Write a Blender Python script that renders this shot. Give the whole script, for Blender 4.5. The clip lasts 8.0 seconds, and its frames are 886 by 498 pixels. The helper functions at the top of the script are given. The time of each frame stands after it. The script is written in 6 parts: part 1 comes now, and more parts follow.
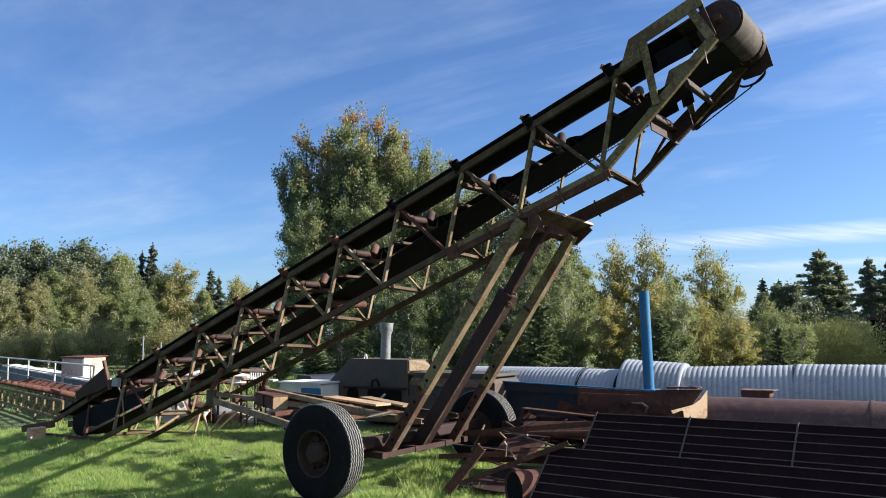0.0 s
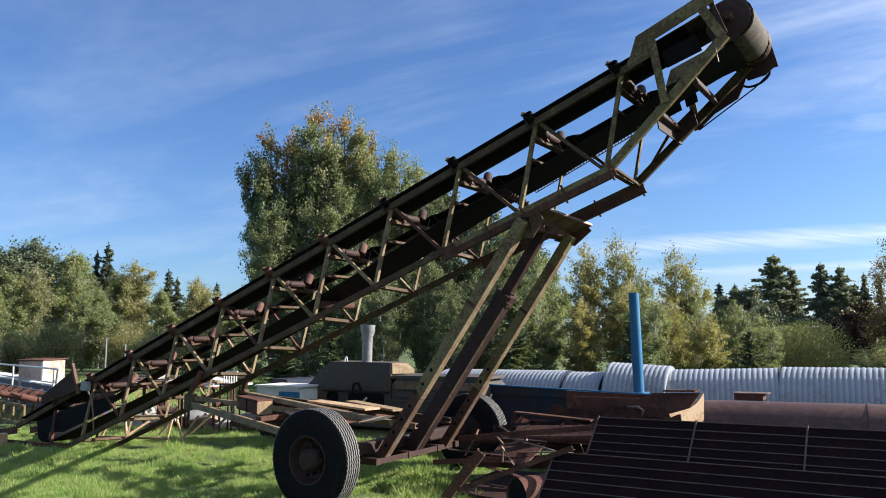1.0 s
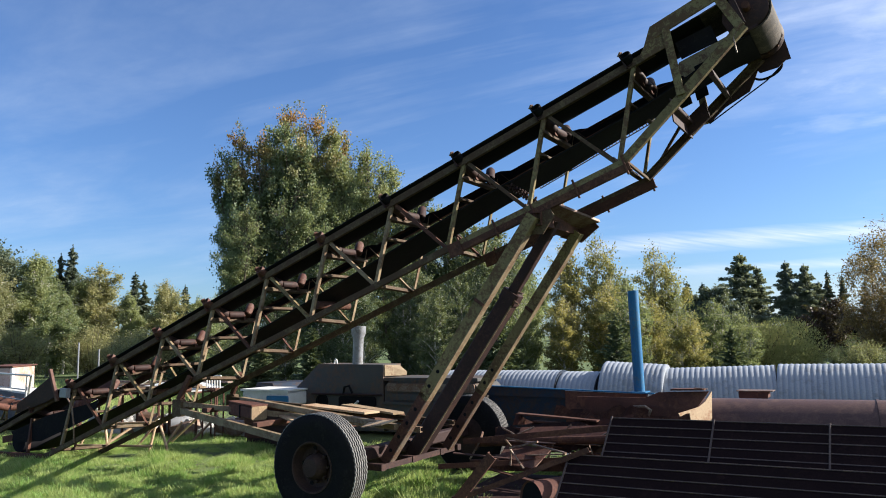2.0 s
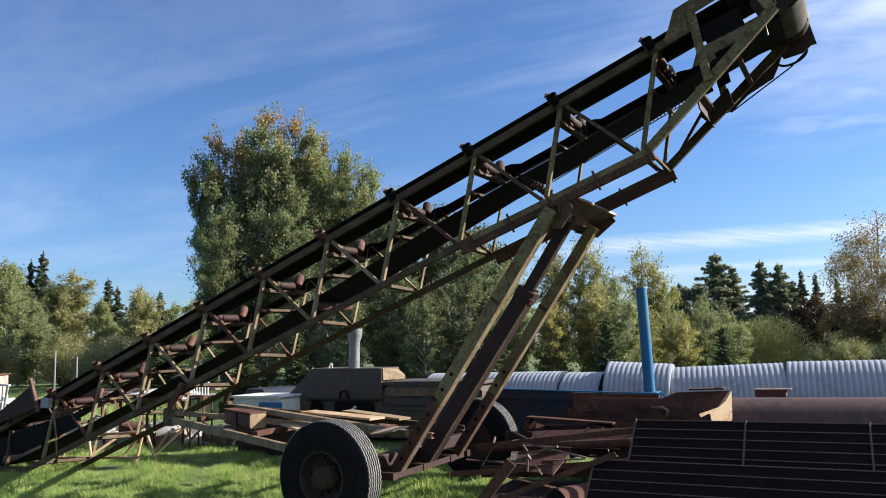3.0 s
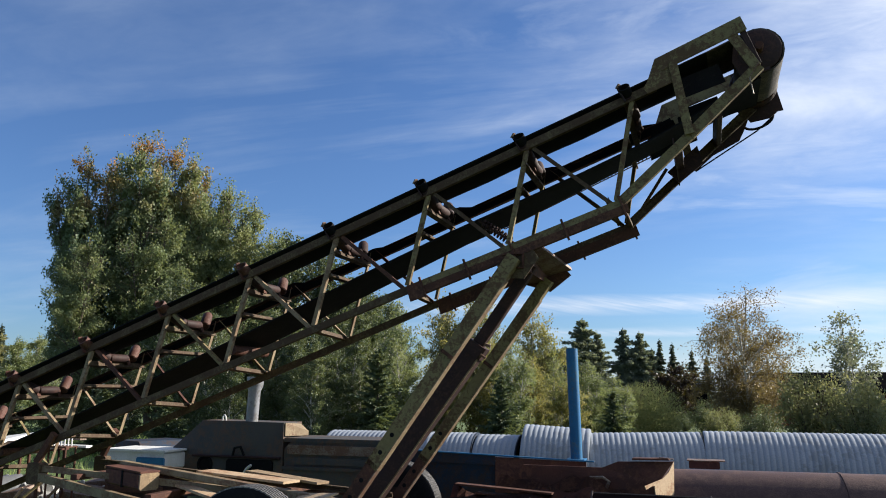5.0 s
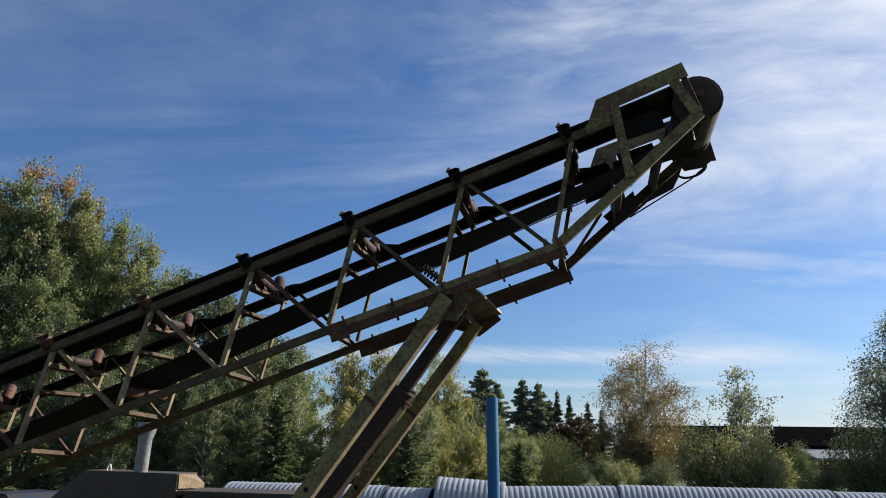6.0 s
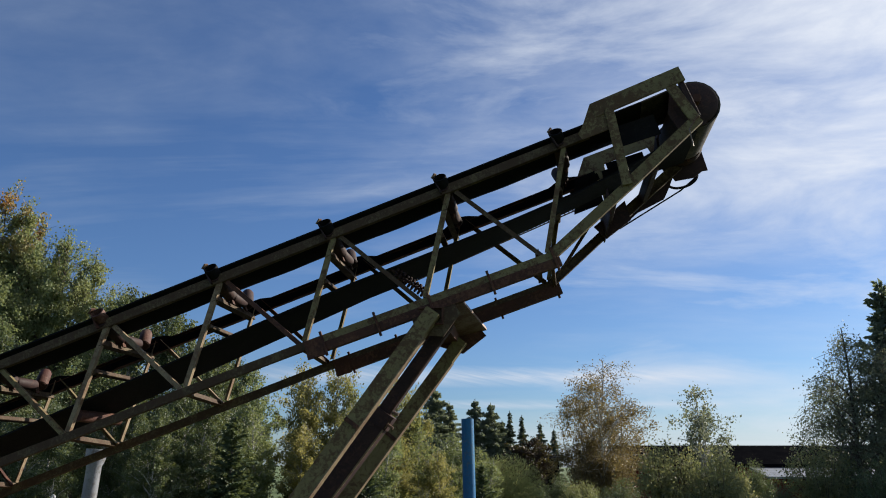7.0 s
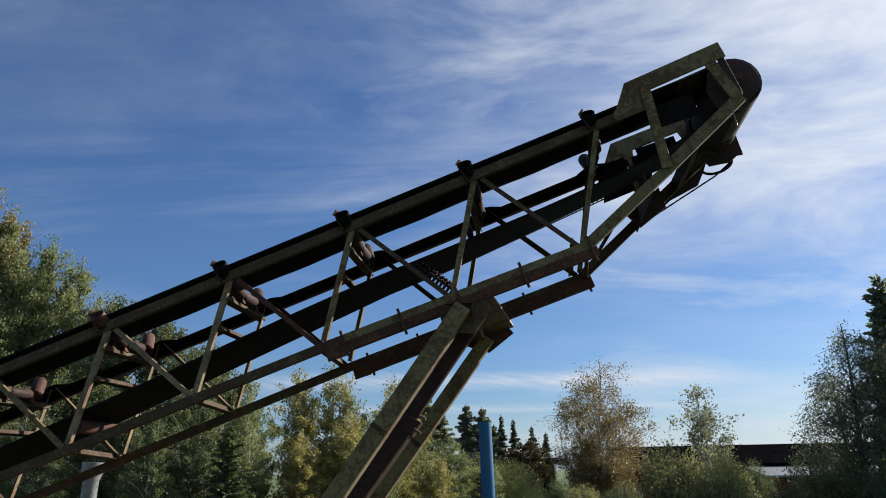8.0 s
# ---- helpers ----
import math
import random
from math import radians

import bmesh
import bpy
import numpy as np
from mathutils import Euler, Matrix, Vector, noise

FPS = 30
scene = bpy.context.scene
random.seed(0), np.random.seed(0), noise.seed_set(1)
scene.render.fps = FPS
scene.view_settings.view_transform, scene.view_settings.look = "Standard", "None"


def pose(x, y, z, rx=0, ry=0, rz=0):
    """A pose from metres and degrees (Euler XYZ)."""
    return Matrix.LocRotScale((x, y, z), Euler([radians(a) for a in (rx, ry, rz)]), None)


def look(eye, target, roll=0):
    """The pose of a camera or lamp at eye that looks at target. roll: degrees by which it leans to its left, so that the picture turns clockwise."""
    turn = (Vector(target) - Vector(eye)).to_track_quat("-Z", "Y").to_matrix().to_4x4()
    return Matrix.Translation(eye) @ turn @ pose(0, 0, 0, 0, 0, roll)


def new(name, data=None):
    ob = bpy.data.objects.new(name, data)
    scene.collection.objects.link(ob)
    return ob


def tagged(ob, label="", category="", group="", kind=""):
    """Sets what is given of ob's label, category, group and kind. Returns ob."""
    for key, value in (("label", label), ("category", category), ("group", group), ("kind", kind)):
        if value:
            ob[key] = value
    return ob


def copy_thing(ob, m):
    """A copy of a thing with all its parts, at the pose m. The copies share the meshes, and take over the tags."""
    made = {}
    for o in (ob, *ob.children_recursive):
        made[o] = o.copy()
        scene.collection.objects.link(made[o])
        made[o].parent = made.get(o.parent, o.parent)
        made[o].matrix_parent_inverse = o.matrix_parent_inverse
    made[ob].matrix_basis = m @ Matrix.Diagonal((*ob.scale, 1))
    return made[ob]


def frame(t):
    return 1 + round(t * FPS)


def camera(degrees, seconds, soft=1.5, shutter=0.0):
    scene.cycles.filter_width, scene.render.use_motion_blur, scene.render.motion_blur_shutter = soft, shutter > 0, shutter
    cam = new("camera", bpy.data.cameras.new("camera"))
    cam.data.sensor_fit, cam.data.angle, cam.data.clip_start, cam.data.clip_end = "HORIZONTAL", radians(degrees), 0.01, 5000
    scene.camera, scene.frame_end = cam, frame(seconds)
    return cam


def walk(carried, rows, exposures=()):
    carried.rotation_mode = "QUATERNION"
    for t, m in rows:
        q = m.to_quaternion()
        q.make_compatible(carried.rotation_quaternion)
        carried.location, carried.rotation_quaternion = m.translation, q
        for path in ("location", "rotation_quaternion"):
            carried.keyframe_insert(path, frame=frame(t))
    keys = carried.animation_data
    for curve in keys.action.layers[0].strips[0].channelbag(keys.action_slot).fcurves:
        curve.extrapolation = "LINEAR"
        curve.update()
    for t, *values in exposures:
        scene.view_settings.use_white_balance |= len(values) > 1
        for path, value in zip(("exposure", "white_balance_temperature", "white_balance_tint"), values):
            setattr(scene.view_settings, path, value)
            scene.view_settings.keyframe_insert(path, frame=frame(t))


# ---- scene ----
PATH = [
    (0, (3.057, -7.157, 1.733), (1.887, -5.55, 1.955), -0.8),
    (0.5, (2.848, -7.151, 1.73), (1.722, -5.514, 1.954), -0.7),
    (1, (2.563, -7.199, 1.729), (1.483, -5.532, 1.957), -0.7),
    (1.5, (2.33, -7.224, 1.73), (1.289, -5.531, 1.958), -0.9),
    (3, (1.534, -7.027, 1.715), (0.585, -5.282, 1.951), -2.1),
    (3.5, (1.31, -6.952, 1.734), (0.396, -5.189, 1.973), -2.0),
    (4, (1.046, -6.846, 1.708), (0.191, -5.057, 1.967), -1.4),
    (5.5, (0.329, -6.513, 1.757), (-0.17, -4.626, 2.191), 0.9),
    (6, (0.18, -6.296, 1.755), (-0.202, -4.394, 2.245), 1.0),
    (6.5, (0.02, -6.085, 1.787), (-0.28, -4.179, 2.313), 0.7),
    (7, (-0.177, -5.927, 1.773), (-0.431, -4.019, 2.317), 0.3),
    (7.5, (-0.376, -5.746, 1.798), (-0.605, -3.838, 2.351), -0.2),
    (8, (-0.545, -5.541, 1.789), (-0.762, -3.633, 2.345), -0.9),
]
cam = camera(59.9, 8.0, soft=1.0)
walk(cam, [(t, look(e, g, r)) for t, e, g, r in PATH], [(0.0, 1.5, 6400, 11), (1.5, 1.47, 6400, 11), (4.0, 1.4, 6400, 11), (5.5, 1.04, 6450, 10), (8.0, 0.82, 6500, 10)])

# ---------------------------------------------------------------- light
SUN_AZ, SUN_EL = radians(54), radians(25.5)   # azimuth from +y towards +x
SUN_DIR = Vector((math.sin(SUN_AZ) * math.cos(SUN_EL), math.cos(SUN_AZ) * math.cos(SUN_EL), math.sin(SUN_EL)))
sun = new("sun", bpy.data.lights.new("sun", "SUN"))
sun.data.energy, sun.data.angle, sun.data.color = 5.0, radians(0.6), (1.0, 0.93, 0.82)
sun.matrix_world = look(SUN_DIR * 60, (0, 0, 0))


class Graph:
    """A thin wrapper round a node tree."""

    def __init__(self, tree):
        self.tree = tree
        tree.nodes.clear()

    def add(self, kind, values=None, **props):
        node = self.tree.nodes.new(kind)
        if "operation" in props:
            node.operation = props["operation"]
        if "use_clamp" in props:
            node.use_clamp = props["use_clamp"]
        if "data_type" in props:
            node.data_type = props["data_type"]
        if "blend_type" in props:
            node.blend_type = props["blend_type"]
        for key, value in (values or {}).items():
            if isinstance(value, bpy.types.NodeSocket):
                self.tree.links.new(value, node.inputs[key])
            else:
                node.inputs[key].default_value = value
        return node

    def math(self, op, a, b=0.0, clamp=False):
        return self.add("ShaderNodeMath", {0: a, 1: b}, operation=op, use_clamp=clamp).outputs[0]

    def mix(self, fac, a, b, blend="MIX"):
        return self.add("ShaderNodeMix", {0: fac, 6: a, 7: b}, data_type="RGBA", blend_type=blend).outputs[2]

    def step(self, value, lo, hi, to_lo=0.0, to_hi=1.0):
        return self.add("ShaderNodeMapRange", {0: value, 1: lo, 2: hi, 3: to_lo, 4: to_hi}).outputs[0]

    def noise(self, vector, scale, detail=4.0, rough=0.55, warp=0.0):
        return self.add("ShaderNodeTexNoise", {"Vector": vector, "Scale": scale, "Detail": detail, "Roughness": rough, "Distortion": warp}).outputs[0]


def rgb(r, g, b):
    return (r, g, b, 1.0)


# the sky: clear blue with thin streaks of cirrus
world = bpy.data.worlds.new("sky")
scene.world = world
world.use_nodes = True
g = Graph(world.node_tree)
sky = g.add("ShaderNodeTexSky")
sky.sky_type, sky.sun_disc, sky.sun_elevation, sky.sun_rotation = "NISHITA", False, SUN_EL, SUN_AZ
sky.altitude, sky.air_density, sky.dust_density, sky.ozone_density = 80.0, 1.0, 0.6, 2.2
way = g.add("ShaderNodeTexCoord").outputs["Generated"]
sep = g.add("ShaderNodeSeparateXYZ", {0: way})
up = sep.outputs[2]
height = g.math("ADD", g.math("MAXIMUM", up, 0.0), 0.1)
flat = g.add("ShaderNodeCombineXYZ", {0: g.math("DIVIDE", sep.outputs[0], height), 1: g.math("DIVIDE", sep.outputs[1], height), 2: 0.0}).outputs[0]
side = g.math("DIVIDE", sep.outputs[0], g.math("MAXIMUM", sep.outputs[1], 0.05))
turn = g.add("ShaderNodeMapping", {"Vector": flat, "Rotation": (0, 0, radians(-18)), "Scale": (0.5, 1.35, 1.0)}).outputs[0]
streaks = g.noise(turn, 1.0, 10.0, 0.58, 0.6)
patches = g.noise(g.add("ShaderNodeMapping", {"Vector": flat, "Location": (3.1, 1.4, 0), "Scale": (0.5, 0.6, 1)}).outputs[0], 0.9, 6.0, 0.55)
sunward = g.add("ShaderNodeVectorMath", {0: way, 1: tuple(SUN_DIR)}, operation="DOT_PRODUCT").outputs["Value"]
# thin veils everywhere, thick cirrus high up towards the sun
veil = g.math("ADD", g.math("MULTIPLY", streaks, 0.55), g.math("MULTIPLY", patches, 0.45))
thick = g.math("MULTIPLY", g.step(side, -0.5, 0.3, 0.0, 1.0), g.step(up, 0.2, 0.36, 0.0, 1.0))
cover = g.step(g.math("ADD", veil, g.math("MULTIPLY", thick, 0.15)), 0.47, 0.74, 0.0, 1.0)
cover = g.math("MULTIPLY", cover, g.step(side, -1.2, -0.1, 0.42, 0.85))
shred = g.noise(g.add("ShaderNodeMapping", {"Vector": flat, "Rotation": (0, 0, radians(-30)), "Scale": (1.2, 2.2, 1.0)}).outputs[0], 3.2, 8.0, 0.62, 0.4)
cover = g.math("MULTIPLY", cover, g.step(shred, 0.3, 0.68, 0.45, 1.15))
clear = g.math("SUBTRACT", 1.0, g.math("MULTIPLY", g.step(side, -0.4, -0.05, 0.0, 0.65), g.math("SUBTRACT", 1.0, g.step(up, 0.22, 0.36, 0.0, 1.0))))
cover = g.math("MULTIPLY", cover, clear)
# soft white banks high in the north-east
bank = g.noise(g.add("ShaderNodeMapping", {"Vector": way, "Location": (0.7, 0.2, 0.4), "Rotation": (0, radians(-10), radians(20)), "Scale": (1.0, 1.0, 3.6)}).outputs[0], 2.7, 9.0, 0.58, 0.45)
bias = g.math("MULTIPLY", g.step(side, -0.35, 0.4, 0.02, 0.24), g.step(up, 0.16, 0.34, 0.1, 1.0))
cover = g.math("MAXIMUM", cover, g.math("MULTIPLY", g.step(g.math("ADD", bank, bias), 0.52, 0.82, 0.0, 0.92), g.step(side, -0.5, 0.0, 0.0, 1.0)))
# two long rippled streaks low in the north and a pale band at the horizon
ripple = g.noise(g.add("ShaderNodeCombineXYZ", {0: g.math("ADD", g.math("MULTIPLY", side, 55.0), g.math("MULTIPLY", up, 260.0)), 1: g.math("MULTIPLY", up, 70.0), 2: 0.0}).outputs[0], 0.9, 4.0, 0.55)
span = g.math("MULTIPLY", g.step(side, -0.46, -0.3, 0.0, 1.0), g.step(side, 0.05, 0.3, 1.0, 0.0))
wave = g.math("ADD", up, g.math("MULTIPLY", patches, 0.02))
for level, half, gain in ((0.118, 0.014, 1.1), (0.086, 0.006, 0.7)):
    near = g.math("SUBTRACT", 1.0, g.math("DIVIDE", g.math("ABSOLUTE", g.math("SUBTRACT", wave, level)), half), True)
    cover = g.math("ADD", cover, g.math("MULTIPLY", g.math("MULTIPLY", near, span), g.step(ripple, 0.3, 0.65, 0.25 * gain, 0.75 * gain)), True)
low = g.math("MULTIPLY", g.step(up, 0.03, 0.075, 1.0, 0.0), g.step(side, -0.5, 0.0, 0.0, 0.6))
cover = g.math("MAXIMUM", cover, g.math("MULTIPLY", low, g.step(streaks, 0.25, 0.55, 0.4, 1.0)))
white = g.add("ShaderNodeMix", {0: g.step(sunward, 0.2, 0.9, 0.0, 1.0), 6: rgb(5.8, 6.8, 8.2), 7: rgb(10.0, 10.6, 11.7)}, data_type="RGBA").outputs[2]
tint = g.mix(1.0, sky.outputs[0], rgb(0.72, 0.955, 1.32), "MULTIPLY")
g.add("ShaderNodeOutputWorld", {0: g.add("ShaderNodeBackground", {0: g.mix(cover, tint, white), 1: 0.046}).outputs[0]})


# ---------------------------------------------------------------- materials
def surface(name):
    m = bpy.data.materials.new(name)
    m.use_nodes = True
    return m, Graph(m.node_tree)


def worn(name, base, other, rust, amount=0.5, scale=6.0, rough=0.75, metal=0.0, bump=0.25, fine=60.0, gloss=0.2):
    """Paint or steel whose colour drifts from base to other, broken by patches of a third colour."""
    m, g = surface(name)
    at = g.add("ShaderNodeNewGeometry").outputs["Position"]
    big = g.noise(at, scale, 5.0, 0.6)
    grain = g.noise(at, fine, 4.0, 0.65)
    flakes = g.noise(at, scale * 5.5, 8.0, 0.72, 0.5)
    patch = g.math("ADD", g.math("MULTIPLY", flakes, 0.62), g.math("MULTIPLY", g.noise(at, scale * 0.8, 3.0, 0.5, 0.3), 0.38))
    colour = g.mix(g.step(big, 0.35, 0.65), rgb(*base), rgb(*other))
    edge = 0.6 - 0.28 * amount
    colour = g.mix(g.step(patch, edge, edge + 0.07, 0.0, 0.9), colour, rgb(*rust))
    colour = g.mix(g.step(grain, 0.3, 0.7, 0.0, 0.45), colour, rgb(*[c * 0.45 for c in base]), "MIX")
    relief = g.add("ShaderNodeBump", {"Strength": bump, "Distance": 0.01, "Height": g.math("ADD", grain, g.math("MULTIPLY", patch, 1.5))}).outputs[0]
    if gloss == 0.0:
        g.add("ShaderNodeOutputMaterial", {0: g.add("ShaderNodeBsdfDiffuse", {"Color": colour, "Normal": relief}).outputs[0]})
        return m
    bsdf = g.add("ShaderNodeBsdfPrincipled", {"Base Color": colour, "Roughness": g.step(patch, 0.3, 0.8, rough - 0.12, min(1.0, rough + 0.12)), "Metallic": metal, "Normal": relief, "Specular IOR Level": gloss})
    g.add("ShaderNodeOutputMaterial", {0: bsdf.outputs[0]})
    return m


def leafy(name, green, second, share=0.5, through_light=0.45, dark=0.35, crest=None, sap=0.24):
    """Leaves: colour by leaf and by tree, part of the light passing through."""
    m, g = surface(name)
    leaf = g.add("ShaderNodeNewGeometry").outputs["Random Per Island"]
    tree = g.add("ShaderNodeObjectInfo").outputs["Random"]
    at = g.add("ShaderNodeTexCoord").outputs["Object"]
    clump = g.noise(at, 4.0, 2.0, 0.5)
    lean = g.math("ADD", g.math("ADD", g.math("MULTIPLY", clump, 1.3), g.math("MULTIPLY", tree, 0.45)), g.math("MULTIPLY", leaf, 0.5))
    colour = g.mix(g.step(lean, 1.5 - share, 1.75 - share), rgb(*green), rgb(*second))
    colour = g.mix(g.step(leaf, 0.0, 1.0, 0.0, dark), colour, rgb(*[c * 0.4 for c in green]))
    if crest:
        # autumn colour in patches of the upper crown
        up = g.add("ShaderNodeSeparateXYZ", {0: at}).outputs[2]
        patch = g.step(g.noise(at, 6.0, 3.0, 0.6), 0.48, 0.62)
        colour = g.mix(g.math("MULTIPLY", g.step(up, 0.68, 0.92, 0.0, 0.85), patch), colour, rgb(*crest))
    shell = g.add("ShaderNodeBsdfPrincipled", {"Base Color": colour, "Roughness": 0.55, "Specular IOR Level": 0.35})
    glow = g.add("ShaderNodeBsdfTranslucent", {"Color": g.mix(sap, colour, rgb(0.35, 0.36, 0.03))})
    g.add("ShaderNodeOutputMaterial", {0: g.add("ShaderNodeMixShader", {0: through_light, 1: shell.outputs[0], 2: glow.outputs[0]}).outputs[0]})
    return m


M_FRAME = worn("olive_yellow_paint", (0.125, 0.096, 0.052), (0.085, 0.062, 0.037), (0.052, 0.027, 0.018), 0.62, 8.0, 0.8)
M_LEG = worn("yellow_leg_paint", (0.2, 0.168, 0.078), (0.155, 0.12, 0.058), (0.078, 0.036, 0.022), 0.44, 5.0, 0.75)
M_RUST = worn("brown_rusty_steel", (0.085, 0.036, 0.025), (0.048, 0.024, 0.019), (0.125, 0.06, 0.038), 0.4, 6.0, 0.82, 0.1)
# worn tan, paler to hold the sunlight on posts, beams and flanges
M_PALE = worn("pale_sunlit_tan", (0.26, 0.2, 0.125), (0.17, 0.125, 0.076), (0.12, 0.065, 0.04), 0.4, 6.0, 0.7)
M_TUBE = worn("dark_steel_tube", (0.026, 0.014, 0.014), (0.038, 0.02, 0.018), (0.062, 0.03, 0.023), 0.35, 5.0, 0.7)
M_ROLLER = worn("red_rusted_roller", (0.095, 0.038, 0.028), (0.062, 0.03, 0.023), (0.135, 0.08, 0.06), 0.4, 9.0, 0.7)
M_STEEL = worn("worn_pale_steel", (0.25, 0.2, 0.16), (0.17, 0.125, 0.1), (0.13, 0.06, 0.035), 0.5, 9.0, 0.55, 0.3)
M_BELT = worn("black_rubber_belt", (0.009, 0.009, 0.011), (0.012, 0.012, 0.013), (0.02, 0.019, 0.018), 0.2, 4.0, 0.85, 0.0, 0.15, 60.0, 0.06)
# dusty belt round the drum, lightened further for the light it catches
M_WRAP = worn("sunlit_sandy_belt", (0.055, 0.045, 0.036), (0.03, 0.026, 0.022), (0.11, 0.09, 0.07), 0.4, 10.0, 0.8)
M_TYRE = worn("tyre_rubber", (0.010, 0.010, 0.011), (0.013, 0.013, 0.014), (0.022, 0.021, 0.019), 0.2, 8.0, 0.8, 0.0, 0.2, 60.0, 0.03)
# worn ribs far paler than the tyre: sunlight is mixed into their colour
M_TREAD = worn("sunlit_worn_tread", (0.16, 0.155, 0.15), (0.105, 0.102, 0.1), (0.22, 0.21, 0.2), 0.4, 12.0, 0.75)
M_RIM = worn("rim_steel", (0.03, 0.018, 0.016), (0.04, 0.024, 0.02), (0.058, 0.033, 0.025), 0.45, 12.0, 0.75, 0.1)
M_BLUE = worn("blue_paint", (0.018, 0.125, 0.28), (0.026, 0.15, 0.29), (0.08, 0.14, 0.19), 0.22, 4.0, 0.5)
M_NAVY = worn("dull_blue_paint", (0.016, 0.032, 0.06), (0.02, 0.025, 0.036), (0.045, 0.03, 0.025), 0.42, 3.0, 0.65)
M_SLATE = worn("dark_grey_tarpaulin", (0.09, 0.10, 0.125), (0.065, 0.072, 0.09), (0.13, 0.135, 0.15), 0.35, 3.0, 0.7)
M_PLASTIC = worn("white_plastic_pipe", (0.31, 0.335, 0.37), (0.27, 0.295, 0.33), (0.22, 0.23, 0.24), 0.3, 1.5, 0.4, 0.0, 0.05)
M_HOOD = worn("grey_brown_paint", (0.08, 0.072, 0.064), (0.05, 0.056, 0.06), (0.11, 0.07, 0.05), 0.4, 2.2, 0.65)
M_TROUGH = worn("rusty_trough_steel", (0.105, 0.044, 0.034), (0.062, 0.03, 0.025), (0.14, 0.062, 0.042), 0.42, 3.0, 0.85)
M_PIPE = worn("maroon_primer_steel", (0.085, 0.048, 0.046), (0.065, 0.038, 0.036), (0.11, 0.065, 0.055), 0.35, 2.0, 0.6)
M_SCREEN = worn("dark_screen_rubber", (0.011, 0.0062, 0.0072), (0.015, 0.0085, 0.009), (0.021, 0.0115, 0.0115), 0.25, 3.5, 0.85, 0.0, 0.2, 60.0, 0.04)
M_SLAT = worn("brown_screen_bar", (0.085, 0.062, 0.058), (0.065, 0.046, 0.042), (0.12, 0.085, 0.07), 0.4, 7.0, 0.7)
M_WOOD = worn("weathered_wood", (0.28, 0.2, 0.125), (0.2, 0.14, 0.09), (0.36, 0.26, 0.15), 0.4, 7.0, 0.85)
# very pale tan: sunlight on flap and folded sheet is put into it
M_PEEL = worn("pale_sunlit_steel", (0.5, 0.37, 0.24), (0.42, 0.3, 0.19), (0.3, 0.16, 0.09), 0.35, 5.0, 0.7)
M_WHITE = worn("dirty_white_paint", (0.68, 0.68, 0.65), (0.6, 0.59, 0.56), (0.38, 0.34, 0.3), 0.12, 5.0, 0.6)
M_GREY = worn("galvanised_grey", (0.3, 0.31, 0.33), (0.22, 0.23, 0.25), (0.15, 0.14, 0.13), 0.3, 3.0, 0.5, 0.35)
M_LILAC = worn("faded_pink_paint", (0.5, 0.35, 0.3), (0.46, 0.37, 0.33), (0.33, 0.18, 0.13), 0.35, 2.0, 0.8)
M_BARN = worn("falu_red_boards", (0.17, 0.03, 0.022), (0.13, 0.025, 0.02), (0.2, 0.07, 0.05), 0.3, 2.0, 0.85)
M_ROOF = worn("black_felt_roof", (0.005, 0.005, 0.006), (0.008, 0.008, 0.009), (0.014, 0.013, 0.013), 0.3, 2.0, 0.95, 0.0, 0.25, 60.0, 0.0)
M_BARK = worn("grey_brown_bark", (0.11, 0.085, 0.062), (0.07, 0.054, 0.04), (0.16, 0.14, 0.115), 0.4, 5.0, 0.95, 0.0, 0.5)
M_BIRCH = worn("white_birch_bark", (0.55, 0.53, 0.48), (0.42, 0.4, 0.36), (0.06, 0.05, 0.045), 0.35, 4.0, 0.85, 0.0, 0.3)
L_POPLAR = leafy("poplar_leaves", (0.135, 0.192, 0.105), (0.245, 0.285, 0.135), 0.45, 0.42, 0.5, (0.45, 0.19, 0.06))
L_ASPEN = leafy("aspen_leaves", (0.165, 0.215, 0.105), (0.27, 0.29, 0.13), 0.5, 0.45, 0.4)
L_BIRCH = leafy("birch_leaves", (0.145, 0.195, 0.095), (0.25, 0.28, 0.125), 0.5, 0.5)
L_ALDER = leafy("alder_leaves", (0.075, 0.108, 0.056), (0.145, 0.17, 0.075), 0.45, 0.33, 0.5)
L_GREYISH = leafy("grey_green_leaves", (0.15, 0.172, 0.118), (0.22, 0.232, 0.15), 0.45, 0.42, 0.3, sap=0.12)
L_YELLOW = leafy("autumn_birch_leaves", (0.19, 0.205, 0.08), (0.39, 0.335, 0.11), 0.52, 0.5, 0.3, sap=0.15)
L_OLIVE = leafy("olive_birch_leaves", (0.2, 0.22, 0.115), (0.31, 0.29, 0.135), 0.5, 0.5)
L_WILLOW = leafy("willow_leaves", (0.26, 0.29, 0.13), (0.38, 0.37, 0.17), 0.5, 0.5, 0.25)
L_FEATHER = leafy("long_pine_needles", (0.15, 0.185, 0.14), (0.2, 0.23, 0.16), 0.4, 0.4)
L_BROWN = leafy("brown_autumn_leaves", (0.155, 0.122, 0.065), (0.23, 0.15, 0.062), 0.55, 0.35, sap=0.15)
L_MAROON = leafy("maroon_leaves", (0.03, 0.014, 0.014), (0.05, 0.02, 0.016), 0.5, 0.2)
L_SPRUCE = leafy("spruce_needles", (0.07, 0.095, 0.078), (0.095, 0.12, 0.085), 0.4, 0.25)
L_FIR = leafy("fir_needles", (0.16, 0.195, 0.16), (0.2, 0.23, 0.165), 0.45, 0.4, 0.3)
L_PINE = leafy("pine_needles", (0.08, 0.118, 0.066), (0.12, 0.15, 0.072), 0.4, 0.28)
